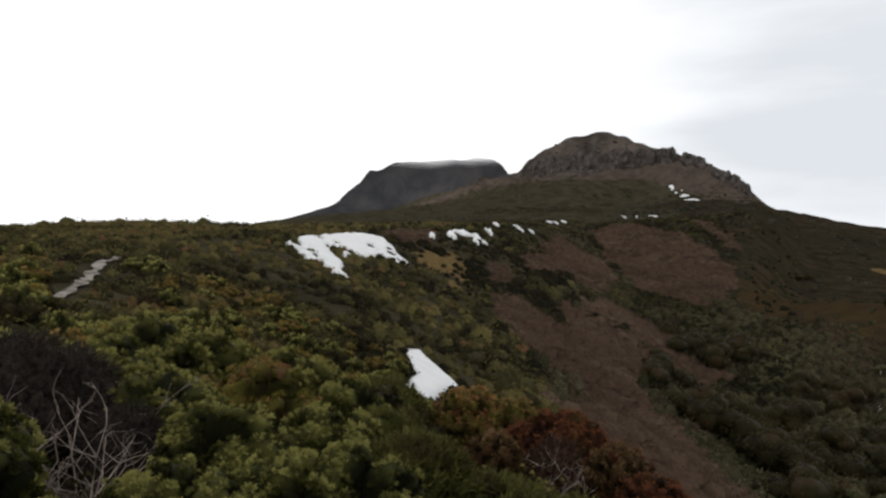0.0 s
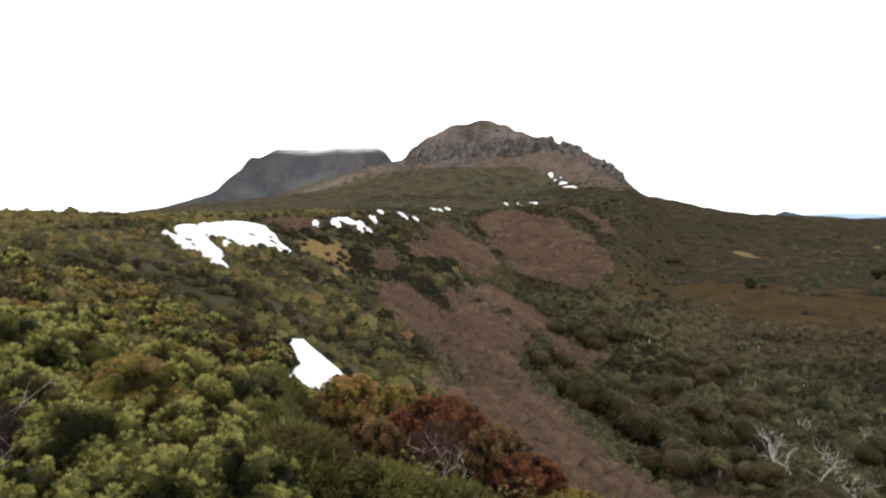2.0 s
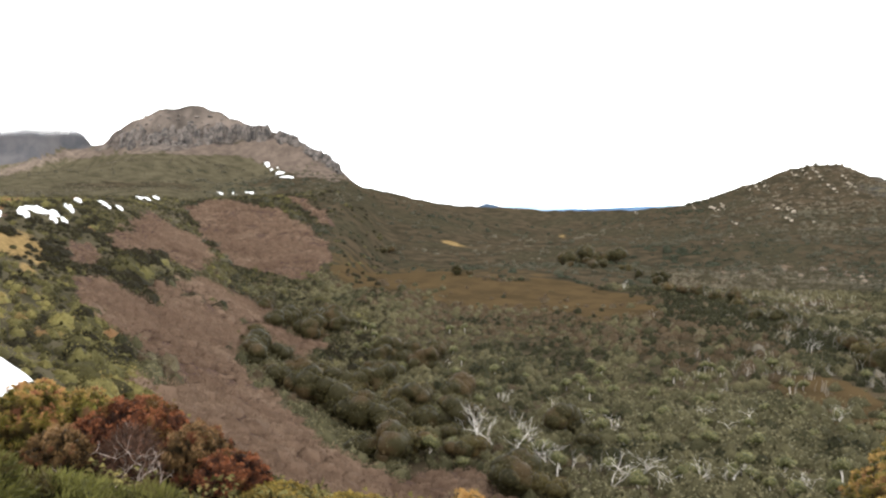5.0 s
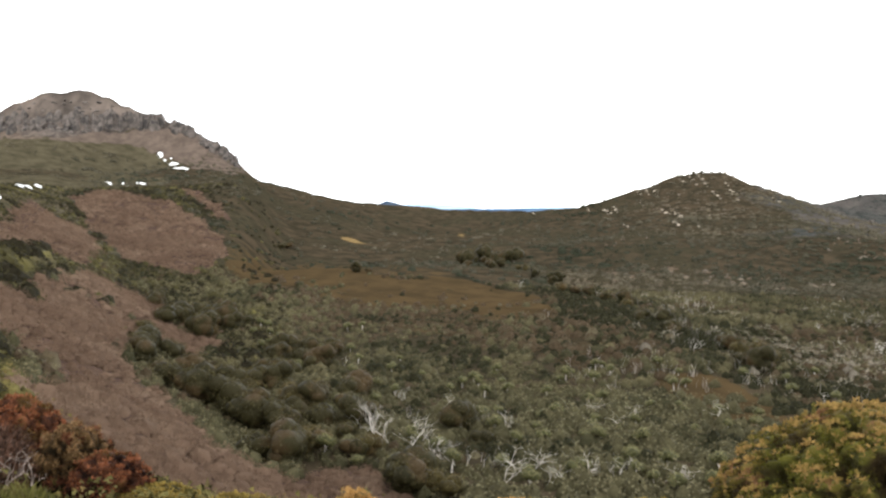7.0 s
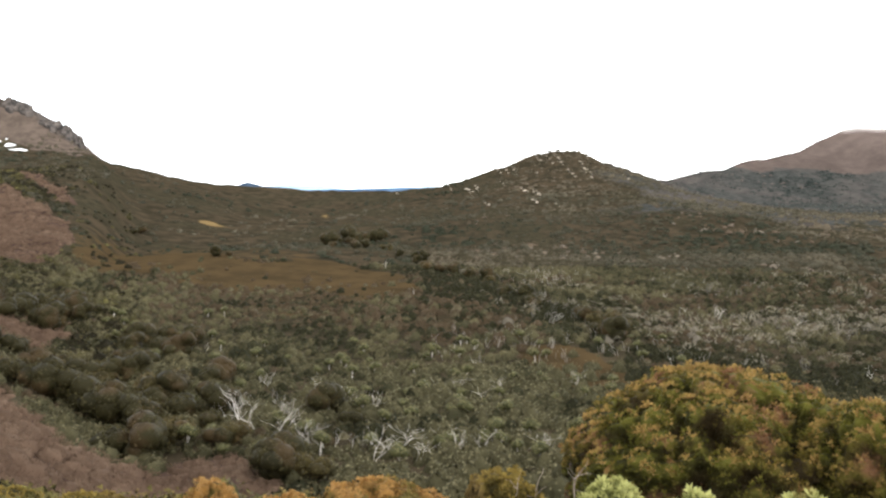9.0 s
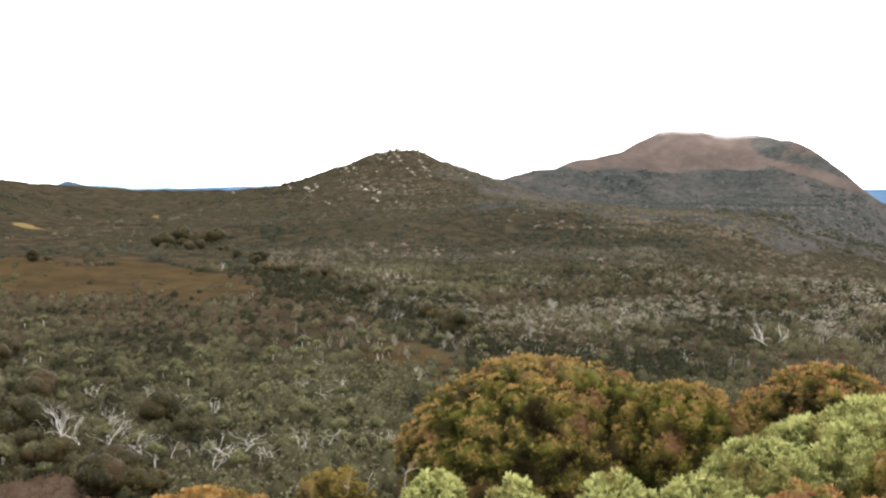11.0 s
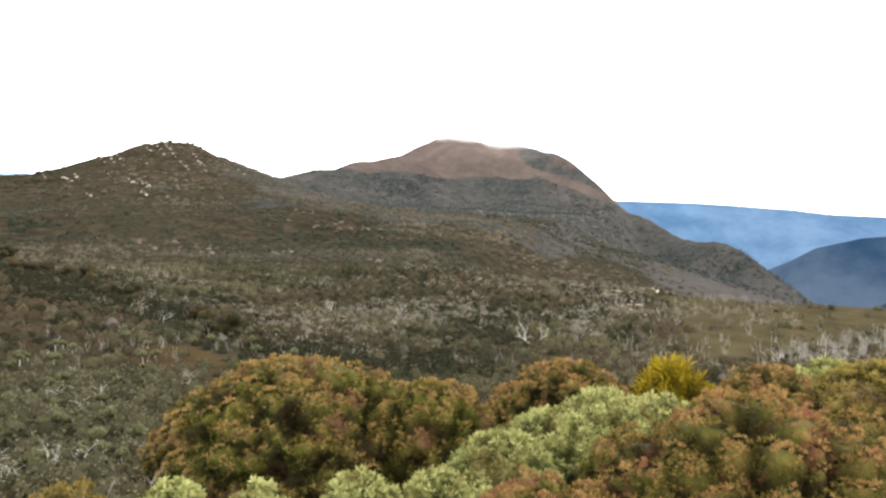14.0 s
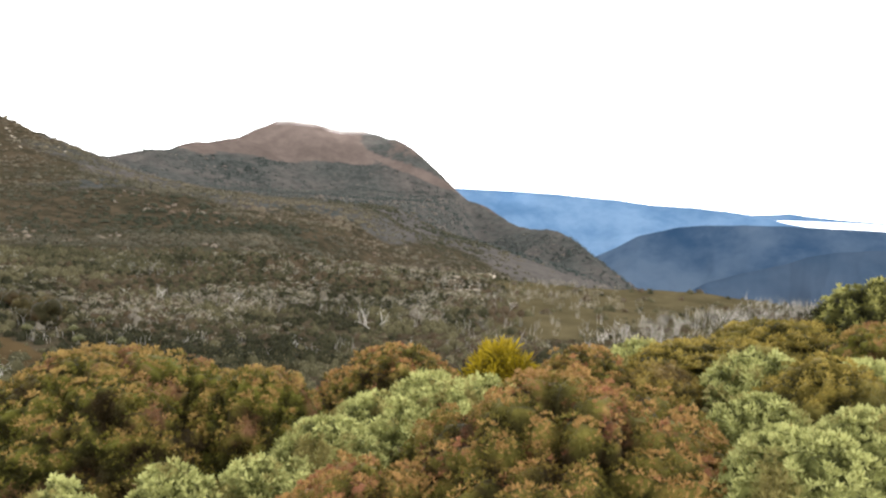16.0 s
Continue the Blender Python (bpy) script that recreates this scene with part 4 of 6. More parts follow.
taken = []
NEAR = [  # bearing, distance, width, depth, rise of its top in degrees, material, leaf width, upright, name, label
    (62.6, 6.3, 1.28, 1.2, -10.9, M_CUSHION, 0.45, 0.3, "cushion_shrub", "large domed bronze-green cushion shrub with brown patches"),
    (71.4, 5.9, 0.62, 0.6, -12.2, M_CUSHION, 0.45, 0.3, "cushion_shrub", "russet-brown cushion shrub with bare twigs"),
    (80.4, 8.6, 0.95, 0.8, -10.7, M_RUSSET, 0.45, 0.3, "cushion_shrub", "rounded brown-olive cushion shrub"),
    (93.8, 3.75, 0.92, 0.9, -11.6, M_RUSSET, 0.45, 0.3, "cushion_shrub", "large russet and green cushion shrub"),
    (85.0, 4.3, 0.36, 0.4, -14.4, M_CUSHION, 0.45, 0.3, "cushion_shrub", "bronze-green cushion shrub beside a larger one"),
    (79.0, 3.4, 0.52, 0.5, -18.2, M_RUSSET, 0.45, 0.3, "cushion_shrub", "small russet cushion shrub with bare twigs"),
    (87.6, 12.5, 0.62, 0.6, -10.4, M_YELLOW, 0.16, 0.9, "yellow_shrub", "bright mustard-yellow feathery shrub"),
    (93.8, 8.4, 0.62, 0.6, -10.0, M_RUSSET, 0.45, 0.3, "cushion_shrub", "low brown cushion shrub on the brow"),
    (98.8, 8.2, 0.6, 0.6, -10.7, M_OLIVE, 0.4, 0.4, "cushion_shrub", "low olive shrub on the brow"),
    (109.2, 6.6, 0.58, 0.6, -9.0, M_GOLD, 0.3, 0.5, "olive_shrub", "rounded golden-olive shrub on the ridge"),
    (103.0, 10.5, 1.2, 0.9, -8.7, M_GOLD, 0.3, 0.5, "olive_shrub", "low spreading golden-olive shrub on the ridge"),
    (107.2, 11.5, 1.2, 0.9, -7.0, M_GOLD, 0.3, 0.5, "olive_shrub", "low spreading golden-olive shrub on the ridge"),
    (99.5, 11.5, 0.9, 0.8, -10.1, M_GOLD, 0.3, 0.5, "olive_shrub", "low spreading golden-olive shrub on the ridge"),
    (112.0, 12.0, 0.85, 0.9, -3.9, M_ROSETTE, 0.4, 0.5, "green_shrub", "tall green shrub on the brow of the ridge"),
    (109.6, 12.4, 0.42, 0.5, -4.9, M_ROSETTE, 0.4, 0.5, "green_shrub", "small green shrub on the brow of the ridge"),
    (118.0, 11.0, 1.2, 1.2, -3.0, M_ROSETTE, 0.4, 0.5, "green_shrub", "tall green shrub on the brow of the ridge"),
    (112.5, 9.6, 0.7, 0.7, -6.6, M_CUSHION, 0.45, 0.3, "cushion_shrub", "low brown cushion shrub on the ridge"),
    (40.5, 5.5, 0.62, 0.5, -19.1, M_ORANGE, 0.45, 0.5, "orange_heath", "low orange-brown heath cushion on the brow"),
    (34.6, 5.6, 0.32, 0.3, -19.5, M_ORANGE, 0.45, 0.5, "orange_heath", "low orange-brown heath cushion on the brow"),
    (48.6, 5.4, 0.34, 0.36, -18.1, M_OLIVE, 0.45, 0.5, "olive_shrub", "small orange-olive heath shrub with dry twigs"),
    (29.5, 5.6, 0.30, 0.3, -18.3, M_ORANGE, 0.45, 0.5, "orange_heath", "small orange heath cushion on the brow"),
    (7.5, 10.2, 0.80, 0.6, -10.9, M_DEADRED, 0.45, 0.3, "withered_shrub", "withered red-brown shrub with bare grey branches"),
    (3.4, 9.6, 0.42, 0.45, -12.4, M_DEADBROWN, 0.45, 0.3, "withered_shrub", "withered brown shrub tangled with twigs"),
    (11.3, 9.5, 0.50, 0.5, -12.9, M_DEADBROWN, 0.45, 0.3, "withered_shrub", "low withered brown shrub with olive leaves"),
    (13.6, 8.9, 0.46, 0.45, -15.0, M_DEADRED, 0.45, 0.3, "withered_shrub", "low withered red-brown shrub with olive leaves"),
    (1.8, 12.4, 0.82, 0.8, -9.5, M_RUSSET, 0.45, 0.3, "cushion_shrub", "domed brown-green cushion shrub on the slope"),
    (5.0, 11.4, 0.45, 0.5, -10.2, M_CUSHION, 0.45, 0.3, "cushion_shrub", "low bronze cushion shrub on the slope"),
    (16.6, 8.4, 0.46, 0.5, -17.5, M_OLIVE, 0.4, 0.5, "olive_shrub", "low yellow-green shrub on the brow"),
    (21.5, 7.4, 0.46, 0.5, -19.0, M_OLIVE, 0.4, 0.5, "olive_shrub", "low yellow-green shrub on the brow"),
    (25.0, 6.6, 0.30, 0.4, -19.6, M_PALE, 0.4, 0.6, "pale_shrub", "low pale green shrub on the brow"),
    (-2.4, 6.4, 0.58, 0.6, -12.6, M_FERN, 0.13, 0.8, "feathery_shrub", "feathery dark green shrub with fine leaves"),
    (3.2, 6.8, 0.52, 0.5, -15.6, M_FERN, 0.13, 0.8, "feathery_shrub", "feathery dark green shrub with fine leaves"),
    (8.0, 6.8, 0.50, 0.5, -18.2, M_FERN, 0.13, 0.8, "feathery_shrub", "feathery dark green shrub with fine leaves"),
]


def rise_to(az, dist, el):
    x, y = spot(az, dist)
    return max(0.3, EYE + dist * math.tan(radians(el)) - ground_z(x, y))


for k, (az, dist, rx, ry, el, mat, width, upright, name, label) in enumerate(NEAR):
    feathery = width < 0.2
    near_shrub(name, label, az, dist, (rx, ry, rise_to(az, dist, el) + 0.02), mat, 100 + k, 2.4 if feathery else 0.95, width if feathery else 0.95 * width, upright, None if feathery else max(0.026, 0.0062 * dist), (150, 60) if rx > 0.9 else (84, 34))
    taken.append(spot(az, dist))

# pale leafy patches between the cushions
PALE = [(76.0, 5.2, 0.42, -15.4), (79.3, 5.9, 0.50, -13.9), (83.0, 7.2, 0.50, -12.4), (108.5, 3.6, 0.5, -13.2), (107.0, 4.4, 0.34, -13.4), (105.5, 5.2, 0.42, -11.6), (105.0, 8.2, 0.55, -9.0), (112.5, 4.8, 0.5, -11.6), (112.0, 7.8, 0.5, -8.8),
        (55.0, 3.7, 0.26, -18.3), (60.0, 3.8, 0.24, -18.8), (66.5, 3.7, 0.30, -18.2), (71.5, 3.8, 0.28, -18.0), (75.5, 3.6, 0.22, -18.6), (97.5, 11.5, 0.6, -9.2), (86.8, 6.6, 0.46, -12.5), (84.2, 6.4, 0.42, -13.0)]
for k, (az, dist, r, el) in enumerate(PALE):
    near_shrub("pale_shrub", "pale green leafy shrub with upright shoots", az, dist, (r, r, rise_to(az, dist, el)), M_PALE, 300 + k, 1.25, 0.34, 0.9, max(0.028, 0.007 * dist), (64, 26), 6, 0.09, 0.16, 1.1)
    taken.append(spot(az, dist))

# big-leaved green shrubs on the left of the path
rng = np.random.default_rng(7)
ROSETTES = [shrub_meshes("green_shrub", 400 + k, (r, r, h), 40, 210, 0.052, 0.42, M_ROSETTE, 0.55, (84, 34), 9, 0.34, 1.1, 12) for k, (r, h) in enumerate([(0.62, 0.95), (0.72, 0.9), (0.55, 0.85)])]
DULL = [shrub_meshes("dull_shrub", 420, (0.6, 0.6, 0.85), 40, 140, 0.05, 0.45, M_CUSHION, 0.4, (84, 34), 9, 0.34, 1.2, 9), shrub_meshes("dull_shrub", 421, (0.62, 0.62, 0.9), 40, 160, 0.10, 0.13, M_FERN, 0.8, (84, 34), 9, 0.34, 1.0, 9)]
LEFT = [(-19.8, 5.0, -13.0), (-17.0, 4.8, -13.5), (-11.5, 5.0, -13.0), (-6.0, 5.4, -12.6), (-15.0, 6.8, -9.0), (-8.5, 7.2, -9.8), (-4.0, 8.0, -10.4), (-19.5, 8.0, -7.0), (-13.0, 9.0, -7.2), (-7.0, 9.6, -8.4),
        (-23.0, 10.0, -4.4), (-17.5, 11.0, -4.8), (-30.0, 9.6, -4.4), (-34.0, 6.2, -6.0), (-11.0, 12.0, -6.2), (-30.5, 4.0, -17.0), (-4.5, 12.0, -8.6), (-25.5, 4.0, -15.2), (-20.5, 13.5, -3.8), (-28.6, 4.6, -13.8), (-22.6, 4.5, -15.0)]
for k, (az, dist, el) in enumerate(LEFT):
    s = rise_to(az, dist, el) / (0.95, 0.9, 0.85)[k % 3]
    x, y = at(az, dist)
    if k == 8:
        shrub("cushion_shrub", "brownish olive cushion shrub among green ones", G, DULL[0], x, y, 77.0 * k, s)
    elif k in (6, 16):
        shrub("feathery_shrub", "dark green fine-leaved shrub among rosette shrubs", G, DULL[1], x, y, 77.0 * k, s)
    else:
        shrub("green_shrub", "dense green shrub with leaf rosettes", G, ROSETTES[k % 3], x, y, 77.0 * k, s * (0.97, 0.9, 1.0)[k % 3])
    taken.append((x, y))

# bare twisted branches: in the hollow on the left and over the withered shrub
def bare_branches(label, az, dist, count, length, up, seed):
    rng = np.random.default_rng(seed)
    x, y = spot(az, dist)
    ob = new("bare_branches")
    ob.location = (x, y, ground_z(x, y) - 0.05)
    for _ in range(count):
        start = rng.uniform(-0.35, 0.35, 3) * (1, 1, 0.2)
        bits = limb_bits(rng, start, rng.normal(size=3) * (1, 1, 0.3) + (0, 0, up), length * rng.uniform(0.6, 1.1), 0.010, 2, 0.5)
        branch = part("branch", quads("bare_branch", *bits[0], M_BRANCH, True), ob)
        for bit in bits[1:]:
            part("twig", quads("bare_twig", *bit, M_BRANCH, True), branch)
    tagged(ob, label, "branches", G)


# dark domes stand in for the shade inside the withered shrubs' hollows
for az, dist, r, el in ((-28.0, 8.2, 0.8, -5.0), (-24.4, 8.0, 0.42, -6.2), (-21.6, 7.4, 0.4, -10.0)):
    near_shrub("withered_shrub", "dead shrub of dark bare twigs in a hollow", az, dist, (r, r, rise_to(az, dist, el)), M_TWIGS, 350 + int(10 * dist), 2.6, 0.07, 0.2)
    taken.append(spot(az, dist))
# dome put in the gap, coloured as the cavity's shade
near_shrub("withered_shrub", "dead shrub of dark red-brown twigs in a hollow", 7.4, 9.5, (0.42, 0.42, rise_to(7.4, 9.5, -13.2)), M_DEADTWIG, 445, 2.6, 0.09, 0.2)
taken.append(spot(7.4, 9.5))
for az, dist, count, length, up, seed in ((-27.0, 6.4, 16, 0.8, 0.35, 11), (-24.6, 6.5, 14, 0.75, 0.5, 12), (-25.6, 7.0, 12, 0.9, 0.9, 16), (-22.8, 6.3, 12, 0.6, 0.25, 17)):
    bare_branches("tangle of bare grey twisted branches in a dark hollow", az, dist, count, length, up, seed)
bare_branches("bare grey branches sticking out of the withered shrub", 5.7, 9.1, 7, 0.5, 0.7, 13)
bare_branches("bare grey branches sticking out of the withered shrub", 7.8, 9.1, 7, 0.5, 0.5, 14)
bare_branches("bare brown twigs beside the orange heath", 52.0, 5.1, 4, 0.5, 1.2, 15)


# ------------------------------------------------------ scrub on the ridge, 8 to 60 m away
MIDS = [shrub_meshes("heath_shrub", 500 + k, (r, r, h), 26, 36, 1.15 * ln, 0.5, mat, 0.4, (22, 9), 6, 0.34, 1.1, 6) for k, (r, h, ln, mat) in enumerate([
    (0.75, 0.95, 0.12, M_ROSETTE), (0.85, 0.85, 0.12, M_ROSETTE), (0.8, 0.8, 0.12, M_OLIVE), (0.75, 0.75, 0.12, M_CUSHION), (0.8, 0.9, 0.12, M_DARKTREE), (0.7, 0.7, 0.12, M_OLIVE)])]
LABELS = ["green leafy heath shrub on the ridge", "rounded green heath shrub on the ridge", "olive heath shrub on the ridge", "bronze heath shrub on the ridge", "dark green heath shrub on the ridge",
          "olive-brown heath shrub on the ridge"]


def path_line():
    pts = [(0.2, -3), (-3.5, 1), (-8.5, 7), (-12.5, 15), (-14.3, 24), (-14.6, 29), (-14.9, 32), (-16.9, 38), (-18.9, 44.5), (-21, 51.6)]
    return [(a, b, 0.0) for a, b in pts]


WAY = path_line()


SNOW_WEDGE = [(-3.0, 62.2), (-1.9, 64.6), (1.2, 59.0), (0.0, 44.7), (-0.6, 41.2), (-2.3, 41.1), (-1.6, 48.0), (-2.5, 55.2)]
SNOWFIELD = [(-19.6, 97.7), (-18.9, 104.7), (-17.8, 137.9), (-13.3, 153.4), (-10.3, 148.8), (-7.3, 133.0), (-4.7, 118.3), (-6.6, 116.2), (-9.1, 114.3), (-11.1, 106.1), (-12.0, 98.5), (-10.3, 84.3), (-10.6, 79.1), (-13.0, 86.9), (-14.4, 82.4)]


STRIPS = [(6.4, 218, 3.6, 16), (2.2, 194, 1.2, 8), (-2.4, 177, 0.9, 6), (14.5, 255, 1.6, 14), (8.1, 197, 0.8, 5), (10.3, 200, 0.7, 5), (20.4, 312, 1.1, 16), (30, 330, 1.4, 24), (35.5, 336, 1.9, 28), (59.5, 450, 1.2, 18), (65.7, 474, 2.0, 22), (74, 494, 1.1, 9),
          (122.9, 549, 1.3, 8), (130.5, 537, 1.3, 8), (140.3, 537, 1.5, 9), (199.1, 700, 2.4, 3), (202.5, 692.3, 4.6, 2), (203.5, 679, 4.0, 7), (193, 628, 3.6, 20)]


def blob(cx, cy, rx, ry, seed):
    return lambda x, y: 0.62 - ((x - cx) / rx) ** 2 - ((y - cy) / ry) ** 2 + 0.8 * fbm(x, y * rx / ry, rx * 0.7, 4, seed)


def strip_mask(x, y):
    """Over 0 on and right before the strips of snow below the crest."""
    return np.max([1.5 - ((x - cx) / rx) ** 2 - ((y - cy + 0.4 * ry) / ry) ** 2 for cx, cy, rx, ry in STRIPS], axis=0)


def snow_mask(x, y):
    """Over 0 where old snow lies."""
    big = 0.45 * within(x, y, SNOWFIELD) + 0.25 * fbm(x, y * 0.35, 2.5, 3, 91)
    torn = vnoise((0.95 * x + 0.32 * y) / 1.3, (0.95 * y - 0.32 * x) / 11, 93) + 0.5 * vnoise(x / 0.9, y / 4, 97) + 0.45 * vnoise(x / 0.5, y / 2.2, 99)
    big = np.minimum(big, 1.0) - 2.0 * ss(-y, -150, -112) * ss(torn, 0.40, 0.75)
    arrow = 0.8 * within(x, y, SNOW_WEDGE) + 0.12 * fbm(x, y, 2.5, 2, 95)
    return np.maximum(big, arrow)


spots = list(taken)
count = 0
for _ in range(9000):
    if count >= 300:
        break
    az = rng.uniform(-37, 19)
    dist = (7.5 if az < -2 else 14) + 44 * rng.uniform() ** 0.8
    x, y = at(az, dist)
    if not clear_of(spots, x, y, 0.75 + 0.012 * dist):
        continue
    if float(crest(np.array([x]), np.array([y]), WAY)[0][0]) < (0.75 if dist < 22 else 1.0) or float(snow_mask(np.array([x]), np.array([y]))[0]) > -0.35 or (-31 < az < -23 and dist < 8.6) or (-27 < az < -20 and 24 < dist < 46):
        continue
    if float(scree_cover(np.array([x]), np.array([y]))[0]) > 0.5:
        continue
    k = rng.choice(6, p=[0.26, 0.22, 0.2, 0.09, 0.12, 0.11])
    shrub("heath_shrub", LABELS[k], "heath shrubs on the ridge", MIDS[k], x, y, rng.uniform(0, 360), rng.uniform(0.65, 1.15) * (0.85 if az > 2 else 1.0))
    spots.append((x, y))
    count += 1


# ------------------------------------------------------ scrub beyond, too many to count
def lit_leaf_tint(t, shift):
    """The tint of a plant's outer leaves, painted lighter than its shaded body, within its own kind."""
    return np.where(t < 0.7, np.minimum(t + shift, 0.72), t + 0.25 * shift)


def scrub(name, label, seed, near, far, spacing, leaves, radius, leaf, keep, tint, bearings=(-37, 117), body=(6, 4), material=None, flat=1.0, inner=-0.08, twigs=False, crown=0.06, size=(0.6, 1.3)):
    """One sheet of scrub between two distances: each plant a dome of leaf clumps with its own tint."""
    rng = np.random.default_rng(seed)
    a0, a1 = np.radians(bearings[0]), np.radians(bearings[1])
    n = int(0.5 * (a1 - a0) * (far ** 2 - near ** 2) / spacing ** 2)
    az, dist = rng.uniform(a0, a1, n), np.sqrt(rng.uniform(near ** 2, far ** 2, n))
    x, y = dist * np.sin(az), dist * np.cos(az)
    ok = rng.uniform(size=n) < keep(x, y)
    x, y = x[ok], y[ok]
    z = land(x, y)
    dc, _, side = crest(x, y, HOME)
    r = radius * rng.uniform(*size, len(x)) * (0.75 + 0.5 * ss(fbm(x, y, 25, 2, 7), -0.5, 0.6)) * np.where((side < 0) | (dc < 30), 0.55, 1.0)
    t = tint(x, y, rng)
    n = len(x)
    tall = rng.uniform(0.8, 1.4, n) * flat
    place = np.stack([x, y, z], -1)
    # the rounded body of each plant
    sides, rings = body
    a = np.linspace(0, 2 * np.pi, sides, endpoint=False)
    p = np.linspace(0, 1.45, rings)
    ring = np.stack([np.cos(p)[:, None] * np.cos(a), np.cos(p)[:, None] * np.sin(a), np.sin(p)[:, None] + 0 * a], -1).reshape(-1, 3)
    bv = ring[None] * (r[:, None] * (0.78 if twigs else 0.86) * rng.uniform(0.75, 1.15, (n, sides * rings)))[..., None] * np.stack([np.ones(n), np.ones(n), tall], -1)[:, None] + place[:, None]
    i, j = np.meshgrid(np.arange(max(rings - 1, 0)), np.arange(sides), indexing="ij")
    jn = (j + 1) % sides
    bf = np.stack([i * sides + j, i * sides + jn, (i + 1) * sides + jn, (i + 1) * sides + j], -1).reshape(-1, 4)
    bf = (bf[None] + (np.arange(n) * sides * rings)[:, None, None]).reshape(-1, 4)
    # bodies darker, most at the foot: inner shade put into the tint
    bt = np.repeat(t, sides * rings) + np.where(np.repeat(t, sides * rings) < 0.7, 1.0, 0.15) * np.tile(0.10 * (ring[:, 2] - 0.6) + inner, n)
    # leaf clumps that break its outline
    d = dome_dirs(rng, n * leaves, 0.05)
    rr, tl = np.repeat(r, leaves), np.repeat(tall, leaves)
    q = np.repeat(place, leaves, 0) + d * rr[:, None] * np.stack([np.ones(len(rr)), np.ones(len(rr)), tl], -1) * rng.uniform(0.9, 1.06, (len(rr), 1))
    ln = leaf * rng.uniform(0.85, 1.55, len(rr)) * np.sqrt(rr / radius)
    v, f = leaf_scales(rng, q, unit(d + (0, 0, 0.3) + 0.5 * rng.normal(size=d.shape)), ln, ln * 0.8, 0.5)
    if twigs:
        v, f = leaf_quads(rng, q - d * (0.45 * ln)[:, None], unit(0.7 * d + (0, 0, 0.8) + 0.45 * rng.normal(size=d.shape)), ln, ln * 0.16)
    v = v.reshape(-1, 4, 3)[:, 1:].reshape(-1, 3)
    f = np.arange(len(v)).reshape(-1, 3)
    # leaves lighter towards the top: light from above put into the tint
    tt = np.concatenate([bt, np.repeat(lit_leaf_tint(np.repeat(t, leaves), crown * (1.6 * d[:, 2] - 0.3) + 0.04 * rng.normal(size=n * leaves)), 3)])
    if rings:
        v, f = joined([(bv.reshape(-1, 3), np.concatenate([bf[:, :3], bf[:, [0, 2, 3]]])), (v, f)])
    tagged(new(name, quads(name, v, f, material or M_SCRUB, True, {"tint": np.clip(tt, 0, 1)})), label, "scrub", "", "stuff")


def keep_cover(x, y):
    az, far = turned(x, y)
    return (crest(x, y, WAY)[0] > 0.45) * (snow_mask(x, y) < 0) * (far > 1.6)


def tint_cover(x, y, rng):
    return np.clip(0.25 + 0.24 * ss(np.hypot(x, y), 14, 24) * ss(-turned(x, y)[0], 4, 12) + 0.28 * fbm(x, y, 4, 3, 111) + rng.normal(size=len(x)) * 0.13, 0, 0.9)


def stand(az, far):
    """The belt of dead snow gums that crosses the plateau meadow."""
    return ss(az, 90, 94) * np.exp(-((far - 178 - 7.6 * (az - 98)) / 19) ** 2)


def grey_zone(x, y):
    """Where dead grey stems show among the scrub."""
    az, far = turned(x, y)
    return ss(az, 44, 60) * (1 - ss(az, 92, 98)) * ss(far, 130, 165) * (1 - ss(far, 190, 310)) + 1.5 * stand(az, far)


def keep_scrub(x, y):
    d, _, side = crest(x, y, HOME)
    w = (1 - scree_cover(x, y)) ** 3 * (1 - 0.95 * field_cover(x, y)) * (1 - 0.3 * dull_heath(x, y)) * (1 - pale_cover(x, y)) * (snow_mask(x, y) < 0.02) * (strip_mask(x, y) < 0) * (crest(x, y, WAY)[0] > 0.6)
    az, far = turned(x, y)
    return w * (1 - (0.6 - 0.4 * ss(az, 48, 56)) * ss(far, 330, 480)) * (1 - 0.7 * ss(far, 270, 320) * ss(az, 17, 24) * (1 - ss(az, 40, 46))) * (1 - 0.96 * ss(az, 84, 90) * ss(far, 150, 172) * (1 - stand(az, far)))


def on_ridge(x, y):
    d, _, side = crest(x, y, HOME)
    return ((side < 0) | (d < 36)) & (np.hypot(x, y) < 330)


def keep_thicket(x, y):
    return scree_cover(x, y) * (snow_mask(x, y) < 0)


def tint_thicket(x, y, rng):
    return np.clip(0.5 + 0.3 * fbm(x, y, 9, 3, 151) + rng.normal(size=len(x)) * 0.12, 0, 1)


def keep_grey(x, y):
    return np.clip(0.5 * grey_zone(x, y) * ss(fbm(x, y, 24, 3, 131), -0.2, 0.45) * (1 - 0.9 * dark_belt(x, y)) * (1 - field_cover(x, y)), 0, 1)


def keep_ridge(x, y):
    return keep_scrub(x, y) * on_ridge(x, y)


def keep_low(x, y):
    return keep_scrub(x, y) * ~on_ridge(x, y)


def tint_ridge(x, y, rng):
    return np.clip(0.26 + 0.18 * ((crest(x, y, HOME)[2] < 0) | (crest(x, y, HOME)[0] < 8)) + 0.34 * fbm(x, y, 12, 3, 103) + rng.normal(size=len(x)) * 0.14 + 0.3 * (rng.uniform(size=len(x)) < 0.06) - 0.16 * (crest(x, y, HOME)[2] > 0) * ss(np.hypot(x, y), 110, 170), 0, 0.95)


